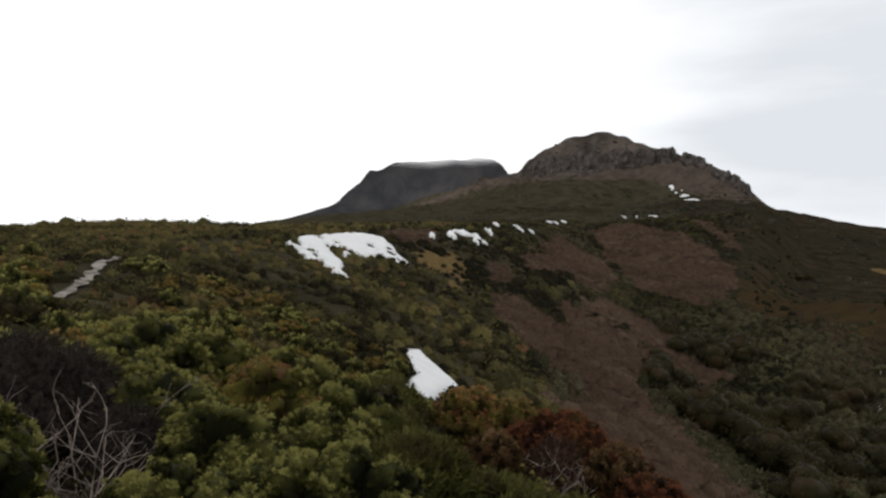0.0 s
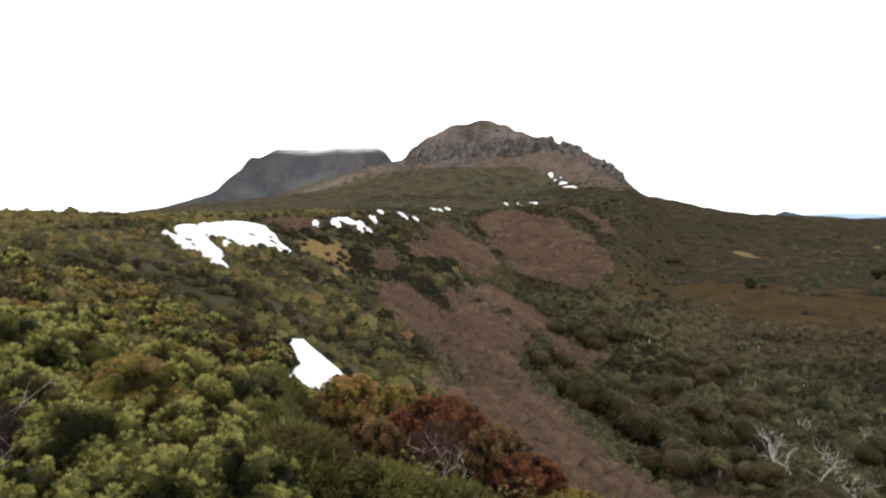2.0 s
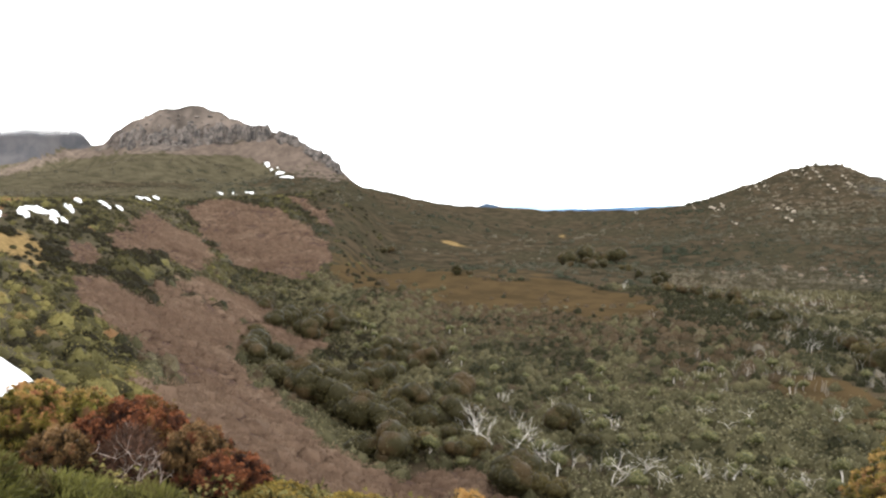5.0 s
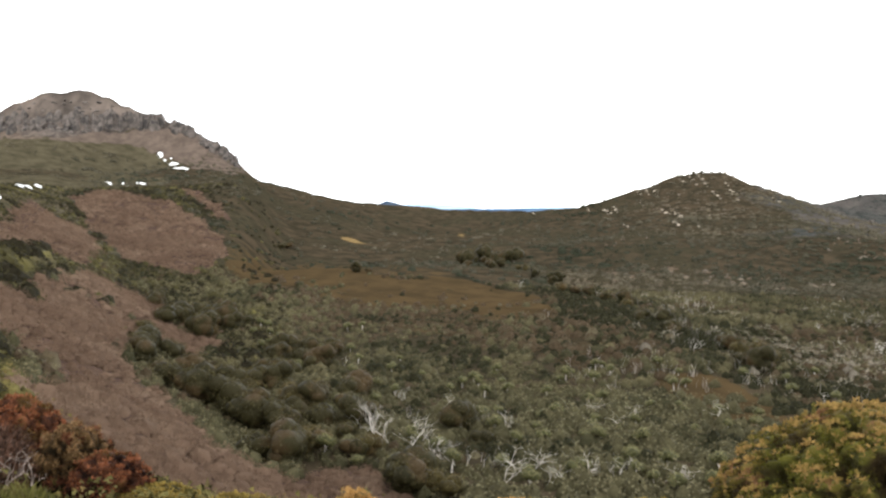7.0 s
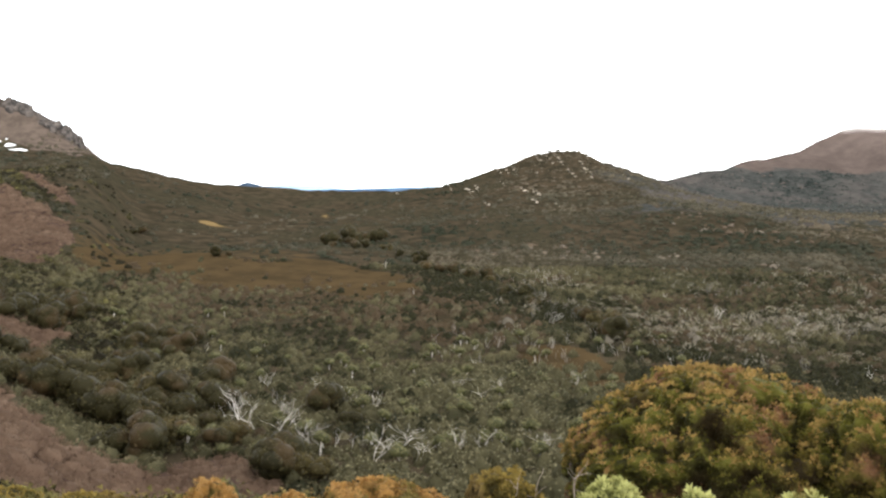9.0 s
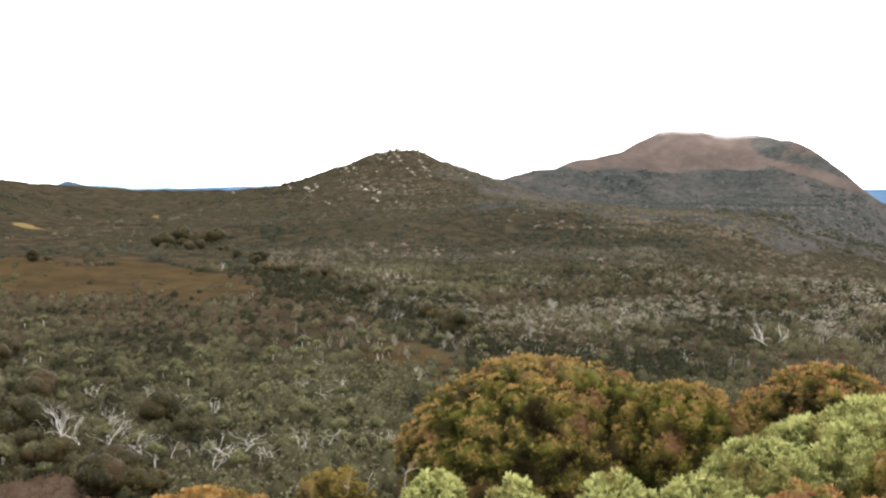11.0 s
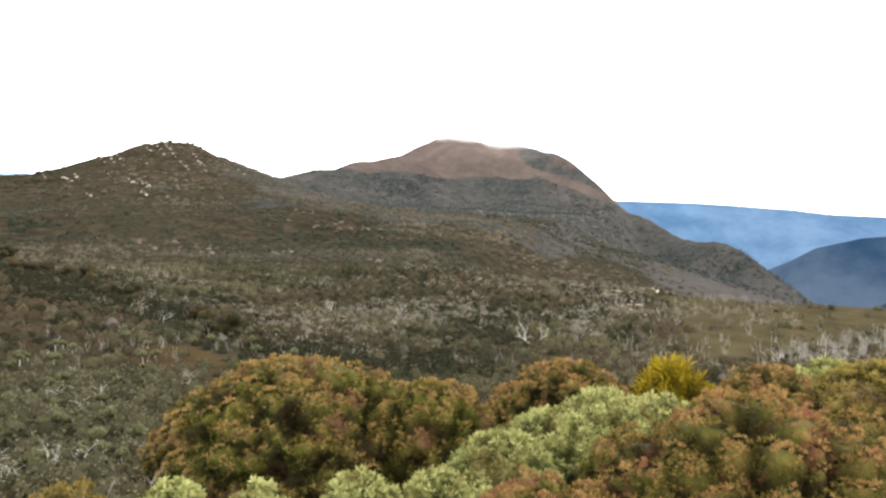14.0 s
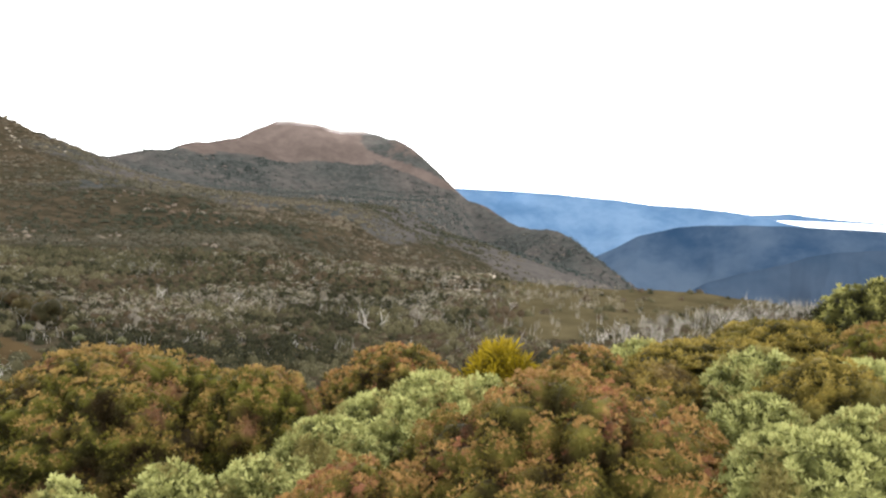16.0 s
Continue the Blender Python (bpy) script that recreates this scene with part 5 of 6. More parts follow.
def tint_far(x, y, rng):
    az, far = turned(x, y)
    # darker on bearings below 52: cloud shadow painted into the tint
    t = 0.22 + 0.09 * ss(az, 42, 52) + 0.25 * fbm(x, y, 80, 4, 171) + 0.05 * rng.normal(size=len(x)) + 0.10 * ss(az, 44, 50) * (1 - ss(az, 56, 60)) * ss(far, 560, 680)
    t = t * (1 - 0.6 * dark_belt(x, y))
    return np.where(rng.uniform(size=len(x)) < 0.16 * ss(az, 40, 50) * ss(fbm(x, y, 60, 3, 141), 0.0, 0.5) * (1 - ss(far, 480, 600)), rng.uniform(0.7, 0.86, len(x)), np.clip(t, 0.02, 0.6))


def tint_scrub(x, y, rng):
    az, far = turned(x, y)
    n = len(x)
    t = 0.53 + 0.20 * fbm(x, y, 40, 4, 101) + 0.30 * fbm(x, y, 9, 2, 105) + rng.normal(size=n) * 0.10 - 0.22 * ss(far, 118, 175)
    t = np.minimum(t, np.where(far > 140, 0.42, 0.56))
    d, _, side = crest(x, y, HOME)
    t = t + 0.05 * (side > 0) * (d < 45) + 0.05 * (side < 0)
    u = rng.uniform(size=n)
    t = np.where(u < 0.05 + 0.12 * (1 - ss(far, 105, 150)) * ss(az, 22, 32), rng.uniform(0.52, 0.64, n), t)
    dull = np.maximum(dull_heath(x, y), 0.7 * ss(fbm(x, y, 45, 3, 161), 0.1, 0.5))
    t = np.where((rng.uniform(size=n) < 0.6 * dull) & (far > 80), rng.uniform(0.77, 0.84, n), t)
    t = np.where(rng.uniform(size=n) < 0.16 * grey_zone(x, y) * ss(fbm(x, y, 24, 3, 131), -0.15, 0.4), rng.uniform(0.85, 0.97, n), t)
    belt = dark_belt(x, y) * (rng.uniform(size=n) < 0.85)
    return np.clip(np.where((t < 0.7) | (rng.uniform(size=n) < 0.8 * belt), np.minimum(t, 0.45) * (1 - 0.78 * belt), t), 0, 1)


def keep_belts(x, y):
    """Green scrub that divides the thickets on the slope."""
    w = within(x, y, THICKET)
    for patch in UPPER_THICKETS:
        w = np.maximum(w, within(x, y, patch))
    far = np.hypot(x, y)
    return ss(w, -0.16 * far, -0.05 * far) * (1 - scree_cover(x, y)) ** 4 * (snow_mask(x, y) < 0) * (strip_mask(x, y) < 0) * (1 - pale_cover(x, y)) * ss(far, 120, 150) * (1 - 0.9 * ss(turned(x, y)[0] + 1.6 * vnoise(x / 14, y / 14, 55), 17.8, 20.2) * ss(far, 200, 270))


def tint_belts(x, y, rng):
    return np.clip(0.10 + 0.22 * fbm(x, y, 14, 3, 107) + rng.normal(size=len(x)) * 0.12, 0, 0.7)


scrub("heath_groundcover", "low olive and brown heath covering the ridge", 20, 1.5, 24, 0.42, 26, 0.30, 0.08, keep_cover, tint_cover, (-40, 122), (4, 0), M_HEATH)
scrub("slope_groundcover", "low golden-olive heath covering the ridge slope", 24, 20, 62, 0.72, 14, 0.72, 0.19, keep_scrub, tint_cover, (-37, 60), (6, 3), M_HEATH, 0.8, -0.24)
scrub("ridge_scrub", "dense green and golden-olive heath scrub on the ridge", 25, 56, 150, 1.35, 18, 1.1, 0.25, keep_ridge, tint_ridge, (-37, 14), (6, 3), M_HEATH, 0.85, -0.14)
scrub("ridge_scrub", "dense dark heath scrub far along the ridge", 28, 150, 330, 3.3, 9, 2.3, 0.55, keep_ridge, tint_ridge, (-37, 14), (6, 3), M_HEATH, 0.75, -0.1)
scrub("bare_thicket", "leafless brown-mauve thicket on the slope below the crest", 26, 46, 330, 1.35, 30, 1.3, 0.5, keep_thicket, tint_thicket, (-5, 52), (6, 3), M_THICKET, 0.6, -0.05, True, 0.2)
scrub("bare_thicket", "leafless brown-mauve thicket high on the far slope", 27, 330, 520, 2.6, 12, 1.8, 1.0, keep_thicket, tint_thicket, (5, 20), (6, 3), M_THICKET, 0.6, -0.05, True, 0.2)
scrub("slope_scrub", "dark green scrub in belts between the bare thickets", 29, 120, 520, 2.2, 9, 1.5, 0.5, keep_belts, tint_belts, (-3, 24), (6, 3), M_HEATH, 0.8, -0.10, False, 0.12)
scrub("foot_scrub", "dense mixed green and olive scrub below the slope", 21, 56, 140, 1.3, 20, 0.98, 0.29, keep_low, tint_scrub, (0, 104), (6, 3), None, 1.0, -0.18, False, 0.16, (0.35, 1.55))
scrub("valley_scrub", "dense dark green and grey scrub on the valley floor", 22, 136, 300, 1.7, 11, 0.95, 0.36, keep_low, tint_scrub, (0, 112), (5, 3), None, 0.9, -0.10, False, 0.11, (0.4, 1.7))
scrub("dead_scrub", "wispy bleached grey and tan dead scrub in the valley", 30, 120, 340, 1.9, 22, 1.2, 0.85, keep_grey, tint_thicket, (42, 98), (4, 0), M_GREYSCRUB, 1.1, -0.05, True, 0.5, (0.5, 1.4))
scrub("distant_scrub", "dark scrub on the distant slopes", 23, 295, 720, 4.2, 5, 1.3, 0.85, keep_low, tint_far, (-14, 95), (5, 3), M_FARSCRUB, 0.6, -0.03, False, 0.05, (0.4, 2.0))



def keep_flank(x, y):
    az, far = turned(x, y)
    e = land(x, y) - EYE
    return (e < brow_line(az) - 3 + 6 * vnoise(x / 50, y / 50, 19)) * (0.25 + 0.75 * ss(fbm(x, y, 90, 3, 181), -0.3, 0.4))


def tint_flank(x, y, rng):
    t = 0.30 + 0.26 * fbm(x, y, 110, 4, 185) + 0.07 * rng.normal(size=len(x))
    return np.where(rng.uniform(size=len(x)) < 0.25 * ss(fbm(x + 40, y * 2, 130, 3, 187), 0.1, 0.5), rng.uniform(0.68, 0.8, len(x)), np.clip(t, 0, 0.62))


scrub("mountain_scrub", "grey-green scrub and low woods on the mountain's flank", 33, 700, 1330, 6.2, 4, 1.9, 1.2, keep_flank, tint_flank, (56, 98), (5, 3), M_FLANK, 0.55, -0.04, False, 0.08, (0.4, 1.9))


# ------------------------------------------------------ trees in the valley
DARK = "dark rounded mountain tree at the foot of the slope"
OLIVE = "olive-brown rounded mountain tree at the foot of the slope"
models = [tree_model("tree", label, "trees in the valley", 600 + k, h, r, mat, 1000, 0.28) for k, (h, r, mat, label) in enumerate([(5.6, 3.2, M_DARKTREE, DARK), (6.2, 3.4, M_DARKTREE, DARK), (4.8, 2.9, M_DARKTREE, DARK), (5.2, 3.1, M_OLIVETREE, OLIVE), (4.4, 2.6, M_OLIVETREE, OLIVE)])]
rng = np.random.default_rng(31)
spots, used = [], set()


def plant(k, az, dist, scale):
    """Stands a copy of a tree, or the first of its kind itself, at a bearing and a distance."""
    x, y = at(az, dist)
    m = pose(x, y, ground_z(x, y), 0, 0, rng.uniform(0, 360)) @ Matrix.Scale(scale, 4)
    if k in used:
        copy_thing(models[k], m)
    else:
        models[k].matrix_world = m
        used.add(k)
    spots.append((x, y))


for k, az, dist, scale in ((0, 24.2, 94, 1.0), (1, 21.9, 110, 1.0), (3, 24.4, 118, 0.95), (4, 26.0, 97, 0.8), (2, 22.3, 95, 0.85), (0, 19.9, 115, 1.05), (1, 18.3, 118, 0.95), (2, 16.3, 120, 1.0), (0, 14.7, 127, 0.8), (2, 29.2, 96, 0.75), (4, 30.3, 97, 0.8),
                           (2, 26.8, 110, 0.95), (0, 33.2, 87, 0.8), (1, 32.6, 83, 0.75), (3, 34.4, 84, 0.65), (4, 36.2, 82, 0.7), (0, 36.8, 107, 0.9), (2, 38.4, 101, 0.65), (1, 18.7, 185, 1.15), (0, 17.1, 198, 1.1), (2, 19.5, 207, 1.4), (0, 20.3, 202, 1.2),
                           (2, 23.9, 424, 1.0), (0, 24.4, 434, 0.8), (1, 29.2, 303, 0.75), (2, 30.0, 305, 0.6), (0, 36.9, 397, 1.4), (1, 38.0, 426, 1.7), (2, 39.2, 418, 1.9), (0, 40.3, 421, 1.5), (3, 38.6, 432, 1.4)):
    plant(k, az, dist, scale)
for line, n, near, far, low, high in (([(14.5, 128), (18, 119), (21, 112), (24, 101), (27, 99), (29.5, 98)], 44, 1.03, 1.33, 0.55, 0.9), ([(15.5, 200), (18, 190), (21, 170), (24, 150), (28, 140)], 30, 0.95, 1.25, 0.6, 1.0), ([(37, 400), (42, 330), (47, 250), (53, 190), (58, 160)], 36, 0.92, 1.08, 0.6, 0.95)):
    for _ in range(n):
        az = rng.uniform(line[0][0], line[-1][0])
        dist = float(np.interp(az, [p[0] for p in line], [p[1] for p in line])) * rng.uniform(near, far)
        if clear_of(spots, *at(az, dist), 2.4):
            plant(rng.choice(5, p=[0.3, 0.25, 0.25, 0.1, 0.1]), az, dist, rng.uniform(low, high))

# pale flat-topped small trees that stand out of the scrub
tufts = [tree_model("pale_tree", "small slender tree with a flat pale green crown", "pale small trees in the valley", 640 + k, h, r, M_PALETREE, 420, 0.2, 0.5, M_WHITEWOOD) for k, (h, r) in enumerate([(3.6, 1.1), (2.6, 1.2)])]
for k, (az, dist, scale) in enumerate([(27.1, 95, 1.0), (35.0, 96, 0.95)] + [(rng.uniform(26, 62), 86 + 75 * rng.uniform() ** 1.3, rng.uniform(0.55, 0.95)) for _ in range(110)] + [(rng.uniform(22, 30), rng.uniform(150, 200), rng.uniform(0.7, 1.0)) for _ in range(14)]):
    x, y = at(az, dist)
    m = pose(x, y, ground_z(x, y), 0, 0, rng.uniform(0, 360)) @ Matrix.Scale(scale, 4)
    if k < 2:
        tufts[k].matrix_world = m
    elif float(scree_cover(np.array([x]), np.array([y]))[0]) < 0.2 and clear_of(spots, x, y, 2.2):
        copy_thing(tufts[k % 2], m)

TALL = (6.0, 5.2, 4.4, 4.0)
dead = [dead_tree_model(700 + k, h, n) for k, (h, n) in enumerate(zip(TALL, (2, 1, 2, 1)))]
for k, (az, dist, tall) in enumerate([(30.6, 102, 5.6), (32.6, 96, 5.0), (31.6, 100, 4.2), (28.8, 105, 2.6), (33.9, 101, 4.0), (36.5, 119, 3.4), (35.7, 121, 2.8), (38.8, 110, 4.0), (38.0, 113, 3.4), (35.2, 94, 3.4), (36.4, 92, 3.6), (38.4, 91, 2.8), (40.1, 87, 3.6), (42.1, 92, 5.0), (43.1, 86, 2.6),
                                      (45.7, 122, 3.2), (46.7, 120, 2.6), (48.1, 113, 3.0), (49.1, 117, 3.4), (46.6, 89, 3.0), (48.2, 89, 3.4), (51.2, 92, 3.2), (52.6, 88, 3.4), (28.4, 156, 3.6), (32.7, 125, 3.0), (78.4, 165, 4.8), (79.0, 167, 4.4), (77.6, 172, 4.4), (78.0, 168, 4.6), (68.7, 194, 4.4), (64.2, 193, 4.2), (72.9, 140, 5.0), (40.8, 289, 4.0), (41.4, 91, 4.4), (45.7, 90, 3.4), (47.8, 90.5, 3.2), (54.8, 121, 3.6), (53.9, 122, 2.8), (35.4, 94, 3.6), (37.2, 92, 3.4), (33.3, 105, 3.6), (31.0, 110, 5.0), (39.8, 110, 3.4), (50.9, 95, 2.6), (44.2, 87, 2.8), (42.4, 91, 3.6)]):
    x, y = at(az, dist)
    j = k if k < 4 else k % 4
    m = pose(x, y, ground_z(x, y) + 0.2, 0, 0, 50 * k) @ Matrix.Scale(tall / TALL[j], 4)
    if k < 4:
        dead[k].matrix_world = m
    else:
        copy_thing(dead[j], m)
for k in range(90):
    az, dist = (rng.uniform(45, 92), rng.uniform(130, 230)) if k % 5 < 1 else (lambda a: (a, 178 + 7.6 * (a - 98) + rng.normal() * 11))(rng.uniform(94, 109))
    x, y = at(az, dist)
    copy_thing(dead[rng.integers(4)], pose(x, y, ground_z(x, y), 0, 0, rng.uniform(0, 360)) @ Matrix.Scale(rng.uniform(0.35, 0.6), 4))


# grey dead stems standing among the scrub, too many to count
def dead_stems(name, label, seed, count, az0, az1, near, far, tall):
    rng = np.random.default_rng(seed)
    az, dist = np.radians(rng.uniform(az0, az1, count)), np.sqrt(rng.uniform(near ** 2, far ** 2, count))
    x, y = dist * np.sin(az), dist * np.cos(az)
    ok = rng.uniform(size=count) < (stand(np.degrees(az), dist) if az0 == 90 else ss(fbm(x, y, 22, 3, 121), -0.1, 0.6)) * ss(np.degrees(az), az0, az0 + 6) * (1 - ss(np.degrees(az), az1 - 5, az1)) * ss(dist, near, near + 25) * (1 - ss(dist, far - 40, far))
    x, y = np.repeat(x[ok], 6) + rng.normal(size=6 * ok.sum()) * 0.35, np.repeat(y[ok], 6) + rng.normal(size=6 * ok.sum()) * 0.35
    n = len(x)
    foot = np.stack([x, y, land(x, y) - 0.2], -1)
    h = tall * rng.uniform(0.4, 1.0, n)
    bend = foot + np.stack([rng.normal(size=n) * 0.10 * h, rng.normal(size=n) * 0.10 * h, h * 0.55], -1)
    top = bend + np.stack([rng.normal(size=n) * 0.22 * h, rng.normal(size=n) * 0.22 * h, h * 0.45], -1)
    v = []
    for p, r in ((foot, 0.014), (bend, 0.011), (top, 0.004)):
        for k in range(3):
            v.append(p + np.stack([np.cos(k * 2.1) * r * h, np.sin(k * 2.1) * r * h, 0 * h], -1))
    v = np.stack(v, 1)
    f = np.array([[i * 3 + j, i * 3 + (j + 1) % 3, (i + 1) * 3 + (j + 1) % 3, (i + 1) * 3 + j] for i in range(2) for j in range(3)])
    f = (f[None] + (np.arange(n) * 9)[:, None, None]).reshape(-1, 4)
    tagged(new(name, quads(name, v.reshape(-1, 3), f, M_GREYWOOD, True)), label, "dead scrub", "", "stuff")


dead_stems("dead_scrub", "bleached grey dead stems among the valley scrub", 51, 1300, 42, 97, 125, 300, 2.8)
dead_stems("dead_scrub", "bleached grey dead stems along the plateau edge", 52, 2600, 90, 114, 140, 310, 3.6)
dead_stems("dead_scrub", "bleached grey dead stems among the valley scrub", 53, 160, 26, 50, 85, 150, 2.4)


# ------------------------------------------------------ snow
def snow_sheet(name, label, x0, x1, y0, y1, step, mask, thick):
    gx, gy = np.arange(x0, x1, step), np.arange(y0, y1, step)
    x, y = np.meshgrid(gx, gy, indexing="ij")
    m = mask(x, y)
    z = land(x, y) + 0.06 + thick * ss(m, 0, 0.35)
    n, k = x.shape
    i, j = np.meshgrid(np.arange(n - 1), np.arange(k - 1), indexing="ij")
    f = np.stack([i * k + j, (i + 1) * k + j, (i + 1) * k + j + 1, i * k + j + 1], -1).reshape(-1, 4)
    f = f[(m.reshape(-1)[f] > 0).all(1)]
    v = np.stack([x, y, z], -1).reshape(-1, 3)
    # skirt down into the ground
    e = np.concatenate([f[:, [a, (a + 1) % 4]] for a in range(4)])
    keys = np.sort(e, 1)
    _, first_at, number = np.unique(keys, axis=0, return_index=True, return_counts=True)
    rim_edges = e[first_at[number == 1]]
    base = v.copy()
    base[:, 2] -= thick + 0.5
    side = np.stack([rim_edges[:, 1], rim_edges[:, 0], rim_edges[:, 0] + len(v), rim_edges[:, 1] + len(v)], 1)
    allv, allf = np.concatenate([v, base]), np.concatenate([f, side])
    used = np.unique(allf)
    where = np.zeros(len(allv), np.int64)
    where[used] = np.arange(len(used))
    tagged(new(name, quads(name, allv[used], where[allf], M_SNOW, True)), label, "snow", "snow patches")


snow_sheet("snow_patch", "large white snow patch broken by shrubs", -28, 2, 78, 180, 0.32, snow_mask, 0.35)
snow_sheet("snow_patch", "small wedge-shaped snow patch among the shrubs", -6, 4, 38, 68, 0.2, snow_mask, 0.3)
for k, (cx, cy, rx, ry) in enumerate(STRIPS):
    snow_sheet("snow_patch", "thin strip of old snow below the crest", cx - 2 * rx, cx + 2 * rx, cy - 2 * ry, cy + 2 * ry, max(rx, 1.2) / 8, blob(cx, cy, rx, ry, 200 + k), 0.7 if k < 15 else 0.35)


# ------------------------------------------------------ footpath
def footpath():
    pts = np.array([(a, b) for a, b, _ in WAY])
    s = np.concatenate([[0], np.cumsum(np.hypot(*np.diff(pts, axis=0).T))])
    u = np.arange(0, s[-1], 0.35)
    cx, cy = np.interp(u, s, pts[:, 0]) + 0.3 * vnoise(u / 3, u * 0, 3), np.interp(u, s, pts[:, 1])
    tx, ty = np.gradient(cx), np.gradient(cy)
    ln = np.hypot(tx, ty)
    rows = []
    for k, off in enumerate((-0.2, -0.1, 0, 0.1, 0.2)):
        wob = off * (1 + 0.9 * vnoise(u / 0.9, u * 0 + k, 9))
        x, y = cx - ty / ln * wob, cy + tx / ln * wob
        rows.append(np.stack([x, y, land(x, y) + 0.10 + 0.05 * (abs(off) < 0.25)], -1))
    v = np.stack(rows, 1).reshape(-1, 3)
    n = len(u)
    i, j = np.meshgrid(np.arange(n - 1), np.arange(4), indexing="ij")
    f = np.stack([i * 5 + j, i * 5 + j + 1, (i + 1) * 5 + j + 1, (i + 1) * 5 + j], -1).reshape(-1, 4)
    mat = plain_material("pale_gravel", (0.11, 0.09, 0.07), (0.40, 0.37, 0.33), 0.7, 0.95, 0.1, 0.05)
    tagged(new("footpath", quads("footpath", v, f, mat, True)), "narrow pale gravel footpath along the ridge", "path", "", "structure")


footpath()


# ------------------------------------------------------ rocks
def rock_mesh(name, seed, material, tall=1.0):
    bm = bmesh.new()
    bmesh.ops.create_icosphere(bm, subdivisions=2, radius=1.0)
    rng = np.random.default_rng(seed)
    cuts = unit(rng.normal(size=(7, 3)))
    for v in bm.verts:
        p = np.array(v.co)
        for c in cuts:
            over = p @ c - 0.62
            if over > 0:
                p = p - c * over
        v.co = Vector(p * (1, 1, tall))
    me = bpy.data.meshes.new(name)
    bm.to_mesh(me)
    bm.free()
    me.materials.append(material)
    return me


M_PALEROCK = plain_material("pale_quartzite", (0.20, 0.172, 0.132), (0.40, 0.345, 0.275), 3.0, 0.9, 1.0, 0.2)
M_DOLERITE = plain_material("grey_dolerite", (0.026, 0.024, 0.023), (0.120, 0.102, 0.090), 5.0, 0.9, 1.6, 0.6)
pale_rocks = [rock_mesh("pale_rock", 800 + k, M_PALEROCK, 0.6) for k in range(4)]
rng = np.random.default_rng(41)
OUTCROPS = [(41.6, 727, 2, 3), (45.4, 683, 4, 5), (46.7, 663, 7, 9), (47.3, 661, 6, 6), (46.9, 631, 3, 6), (48.1, 577, 3, 5), (48.7, 701, 6, 8), (49.4, 698, 6, 8), (49.9, 696, 6, 8), (51.5, 708, 7, 10), (52.2, 707, 7, 12), (52.9, 705, 7, 12), (53.1, 696, 4, 9), (53.9, 659, 4, 9),
            (54.9, 673, 6, 14), (51.5, 609, 6, 9), (51.4, 568, 3, 4), (53.0, 553, 3, 5), (50.6, 624, 4, 10), (51.3, 679, 2, 4), (57.7, 664, 4, 9), (55.2, 651, 3, 6), (53.5, 606, 2, 5), (49.0, 668, 2, 4)]
for az, dist, n, run in OUTCROPS:
    for k in range(n):
        u = (k + rng.uniform(-0.4, 0.4)) / max(n - 1, 1) - 0.5
        x, y = at(az + 0.055 * run * u + 0.05 * rng.normal(), dist - 2.2 * run * u + rng.normal() * 2)
        ob = new("pale_rock", pale_rocks[k % 4])
        s = rng.uniform(0.55, 1.5) * (1.3 if k == n // 2 else 1)
        ob.matrix_world = pose(x, y, ground_z(x, y) + 0.35 * s, 0, 0, -az + rng.uniform(-25, 25)) @ Matrix.Diagonal((s * 0.9, s * 1.7, s * 0.8, 1))
        tagged(ob, "pale weathered boulder on the stony hill", "rock", "boulders on the stony hill")

# ledges of flat rock across the foot of the mountain and at the edge of the plateau
for k in range(64):
    if k < 44:
        az = rng.uniform(83.6, 88.3)
        dist = (258 if az < 85.6 else 512) * rng.uniform(0.98, 1.02)
    else:
        az, dist = rng.normal(85.2, 0.5), rng.uniform(205, 235)
    x, y = at(az, dist)
    ob = new("pale_rock", pale_rocks[k % 4])
    s = rng.uniform(0.5, 1.2) * (1.6 if dist > 400 else 0.75)
    ob.matrix_world = pose(x, y, ground_z(x, y) + 0.2, 0, 0, -az + rng.uniform(-15, 15)) @ Matrix.Diagonal((s * 2.4, s * 1.4, s * 0.7, 1))
    tagged(ob, "flat pale rock on the edge of the plateau", "rock", "rocks on the plateau edge")

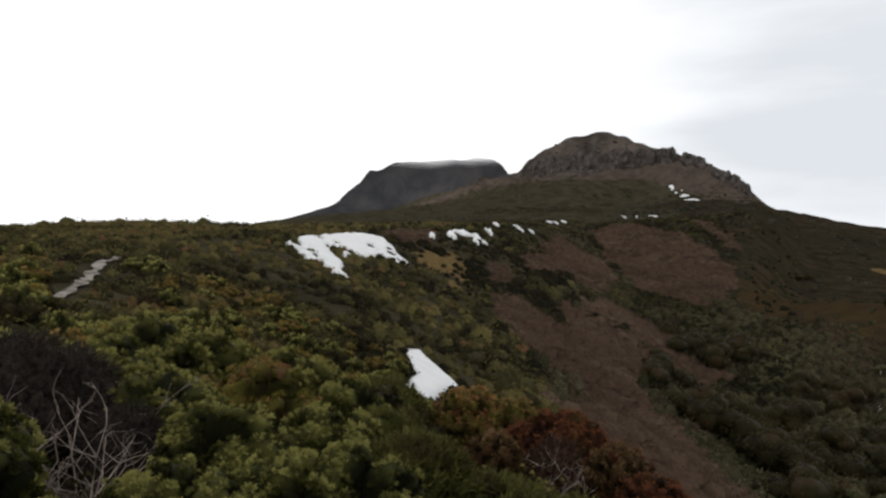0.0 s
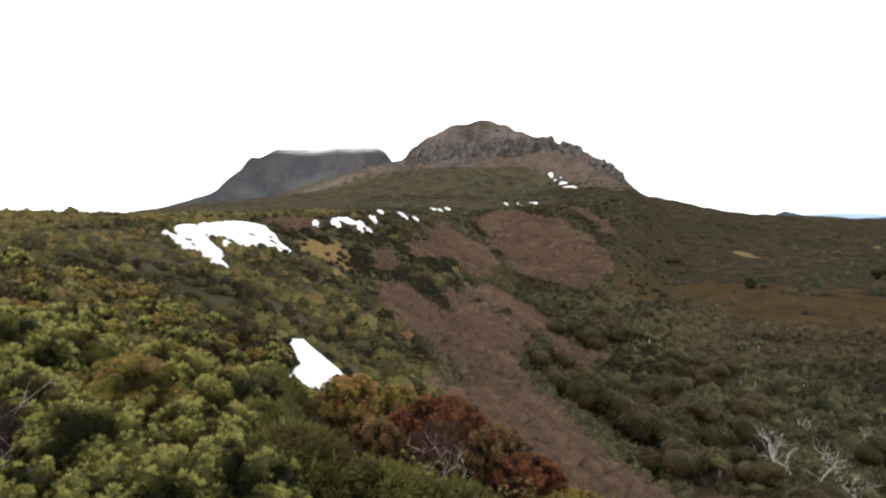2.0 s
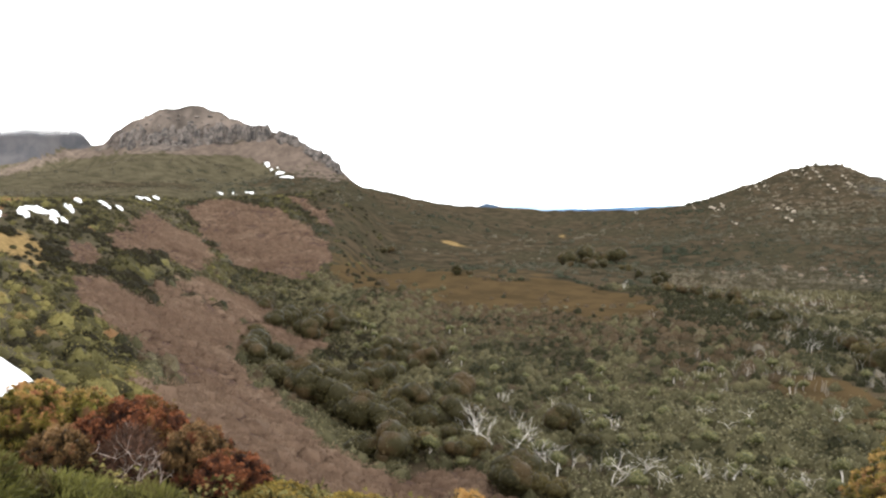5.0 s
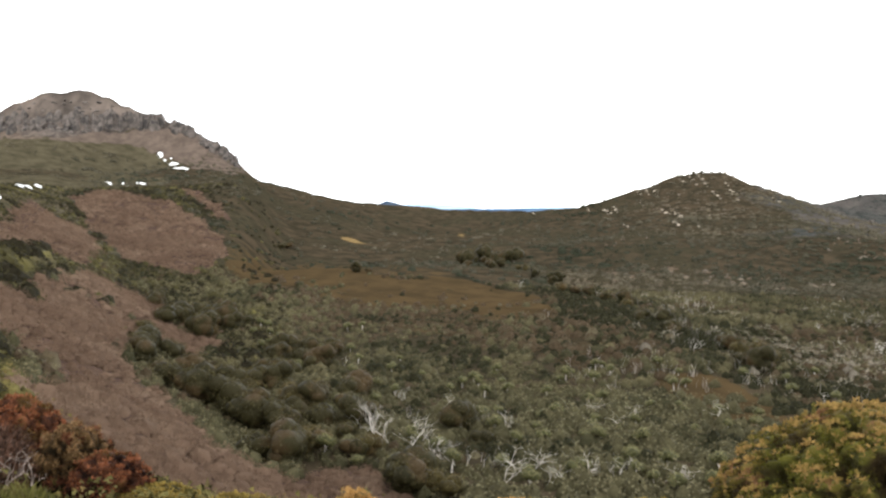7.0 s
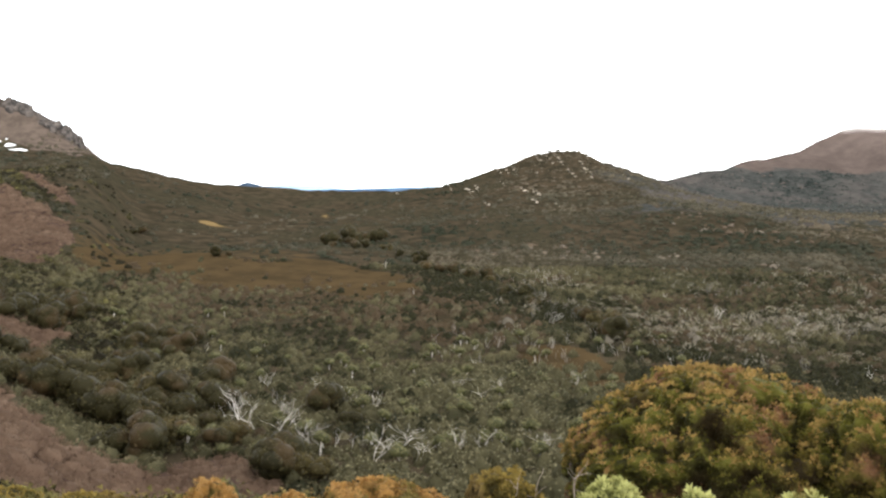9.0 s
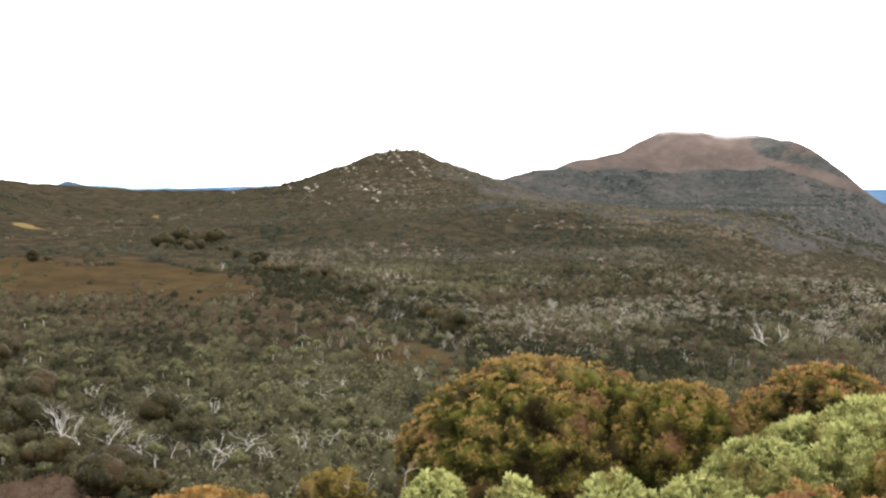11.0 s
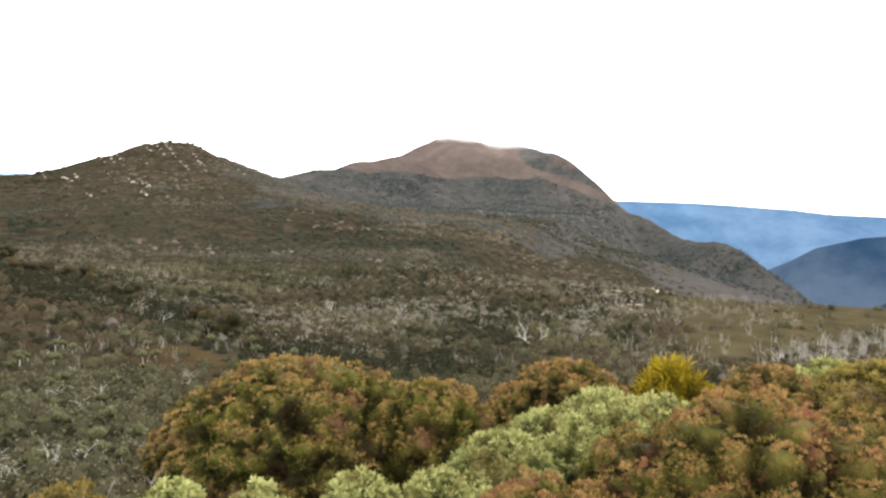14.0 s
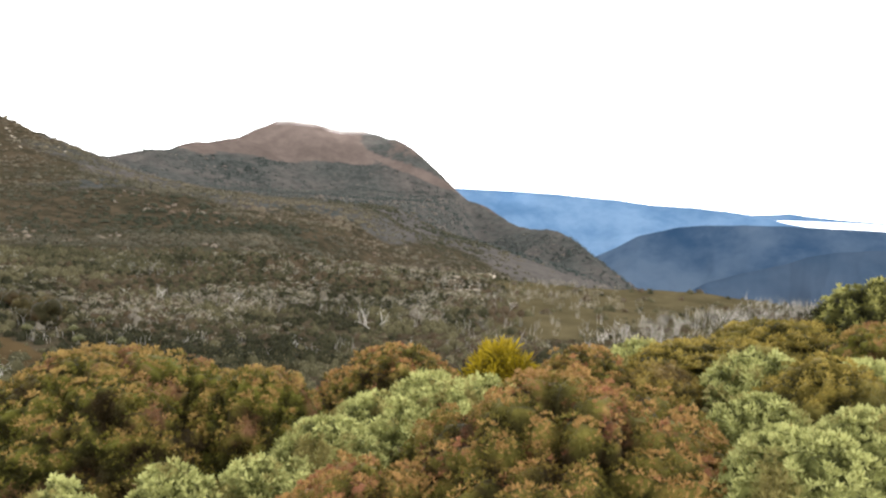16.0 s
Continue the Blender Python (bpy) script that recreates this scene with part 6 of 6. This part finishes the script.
# broken columns along the cliffs of the rocky peak
columns = [rock_mesh("rock_column", 820 + k, M_DOLERITE, 1.9) for k in range(5)]
boulders = [rock_mesh("crest_boulder", 840 + k, M_DOLERITE, 0.8) for k in range(5)]
reach_out = np.arange(600.0, 830.0, 1.0)
for k in range(300):
    zone = 0 if k < 120 else 1 if k < 180 else 2 if k < 262 else 3
    az = rng.uniform(*((6.3, 13.2), (12.4, 16.0), (16.6, 20.8), (7.5, 14.0))[zone])
    x, y = reach_out * math.sin(radians(az)), reach_out * math.cos(radians(az))
    zs = land(x, y)
    rise = np.degrees(np.arctan2(zs - EYE, reach_out))
    want = (np.interp(az, [6, 10, 13], [5.2, 5.35, 5.8]) + rng.uniform(0, 1.0), rng.uniform(5.8, 6.35), rise.max() - rng.uniform(0.02, 0.6), rng.uniform(6.4, 7.6))[zone]
    j = int(np.argmax(rise > min(want, rise.max() - 0.03)))
    s = rng.uniform(*((2.6, 5.2), (2.4, 4.4), (2.4, 5.4), (1.5, 3.4))[zone])
    tall = rng.uniform(*((0.9, 1.5), (1.5, 2.2), (0.9, 1.7), (0.5, 0.9))[zone])
    ob = new("rock_column", (columns if zone == 1 or zone == 0 and k % 2 else boulders)[k % 5])
    ob.matrix_world = pose(x[j], y[j], zs[j] - s * (0.7 if zone < 2 else 0.3), rng.uniform(-8, 8), rng.uniform(-8, 8), rng.uniform(0, 360)) @ Matrix.Diagonal((s, s * 0.8, s * tall, 1))
    ob.parent = bpy.data.objects["rocky_peak"]


# ------------------------------------------------------ cloud on the flat-topped mountain
def cloud(name, label, az, dist, z, radii, shells, seed, thick=0.985, grain=60):
    m, nt, b = base_material("cloud_" + name, 1.0, 0.0)
    b.inputs["Base Color"].default_value = (0.95, 0.95, 0.96, 1)
    # emission added so the cloud looks as bright as the sky; no lamp
    b.inputs["Emission Color"].default_value, b.inputs["Emission Strength"].default_value = (1.0, 1.0, 1.0, 1), 3.4
    thin = nt.nodes.new("ShaderNodeBsdfTransparent")
    soft = nt.nodes.new("ShaderNodeBsdfTranslucent")
    soft.inputs["Color"].default_value = (0.98, 0.98, 0.98, 1)
    body = nt.nodes.new("ShaderNodeMixShader")
    body.inputs[0].default_value = 0.2
    nt.links.new(b.outputs[0], body.inputs[1])
    nt.links.new(soft.outputs[0], body.inputs[2])
    rise = attr_node(nt, "rise")
    ragged = times_node(nt, times_node(nt, noise_node(nt, grain, 5, 0.6), 0.5), -0.25, "ADD")
    dense = step_node(nt, times_node(nt, rise, ragged, "ADD"), 0.05, 0.95)
    dense = times_node(nt, times_node(nt, dense, dense), thick)
    out = nt.nodes.new("ShaderNodeMixShader")
    nt.links.new(dense, out.inputs[0])
    nt.links.new(thin.outputs[0], out.inputs[1])
    nt.links.new(body.outputs[0], out.inputs[2])
    nt.links.new(out.outputs[0], nt.nodes["Material Output"].inputs["Surface"])
    x, y = at(az, dist)
    bits, rises = [], []
    for s in range(shells):
        q = 1 - 0.22 * s
        a, p = np.meshgrid(np.linspace(0, 2 * np.pi, 64, endpoint=False), np.linspace(-1, 1, 24), indexing="xy")
        r = np.sqrt(np.clip(1 - p * p, 0, 1))
        v = np.stack([r * np.cos(a) * radii[0] * q, r * np.sin(a) * radii[1] * q, p * radii[2] * q], -1).reshape(-1, 3)
        i, j = np.meshgrid(np.arange(23), np.arange(64), indexing="ij")
        jn = (j + 1) % 64
        f = np.stack([i * 64 + j, i * 64 + jn, (i + 1) * 64 + jn, (i + 1) * 64 + j], -1).reshape(-1, 4)
        bits.append((v, f))
        rises.append(v[:, 2] / radii[2] + 1.0 - 0.9 * (v[:, 0] / radii[0]) ** 4)
    v, f = joined(bits)
    ob = new(name, quads(name, v, f, m, True, {"rise": np.concatenate(rises)}))
    ob.visible_shadow = False
    ob.matrix_world = pose(x, y, z + EYE, 0, 0, -az)
    tagged(ob, label, "cloud", "clouds on the summits")


cloud("cloud", "soft white cloud bank lying on the mountain top", -1.0, 1390, 177, (230, 60, 42), 1, 1)
cloud("cloud", "thin white cloud on the summit", 72.6, 1440, 117, (72, 60, 17), 1, 2)
cloud("cloud", "thin white cloud on the summit", 76.8, 1440, 107, (72, 60, 17), 1, 3)
cloud("cloud", "long white cloud bank beyond the wooded range", 110.5, 4480, -82, (600, 60, 26), 1, 4, 0.5, 120)
cloud("cloud", "small white cloud lying along the far plateau", 88.0, 4440, 35, (130, 50, 8), 1, 5, 0.5)
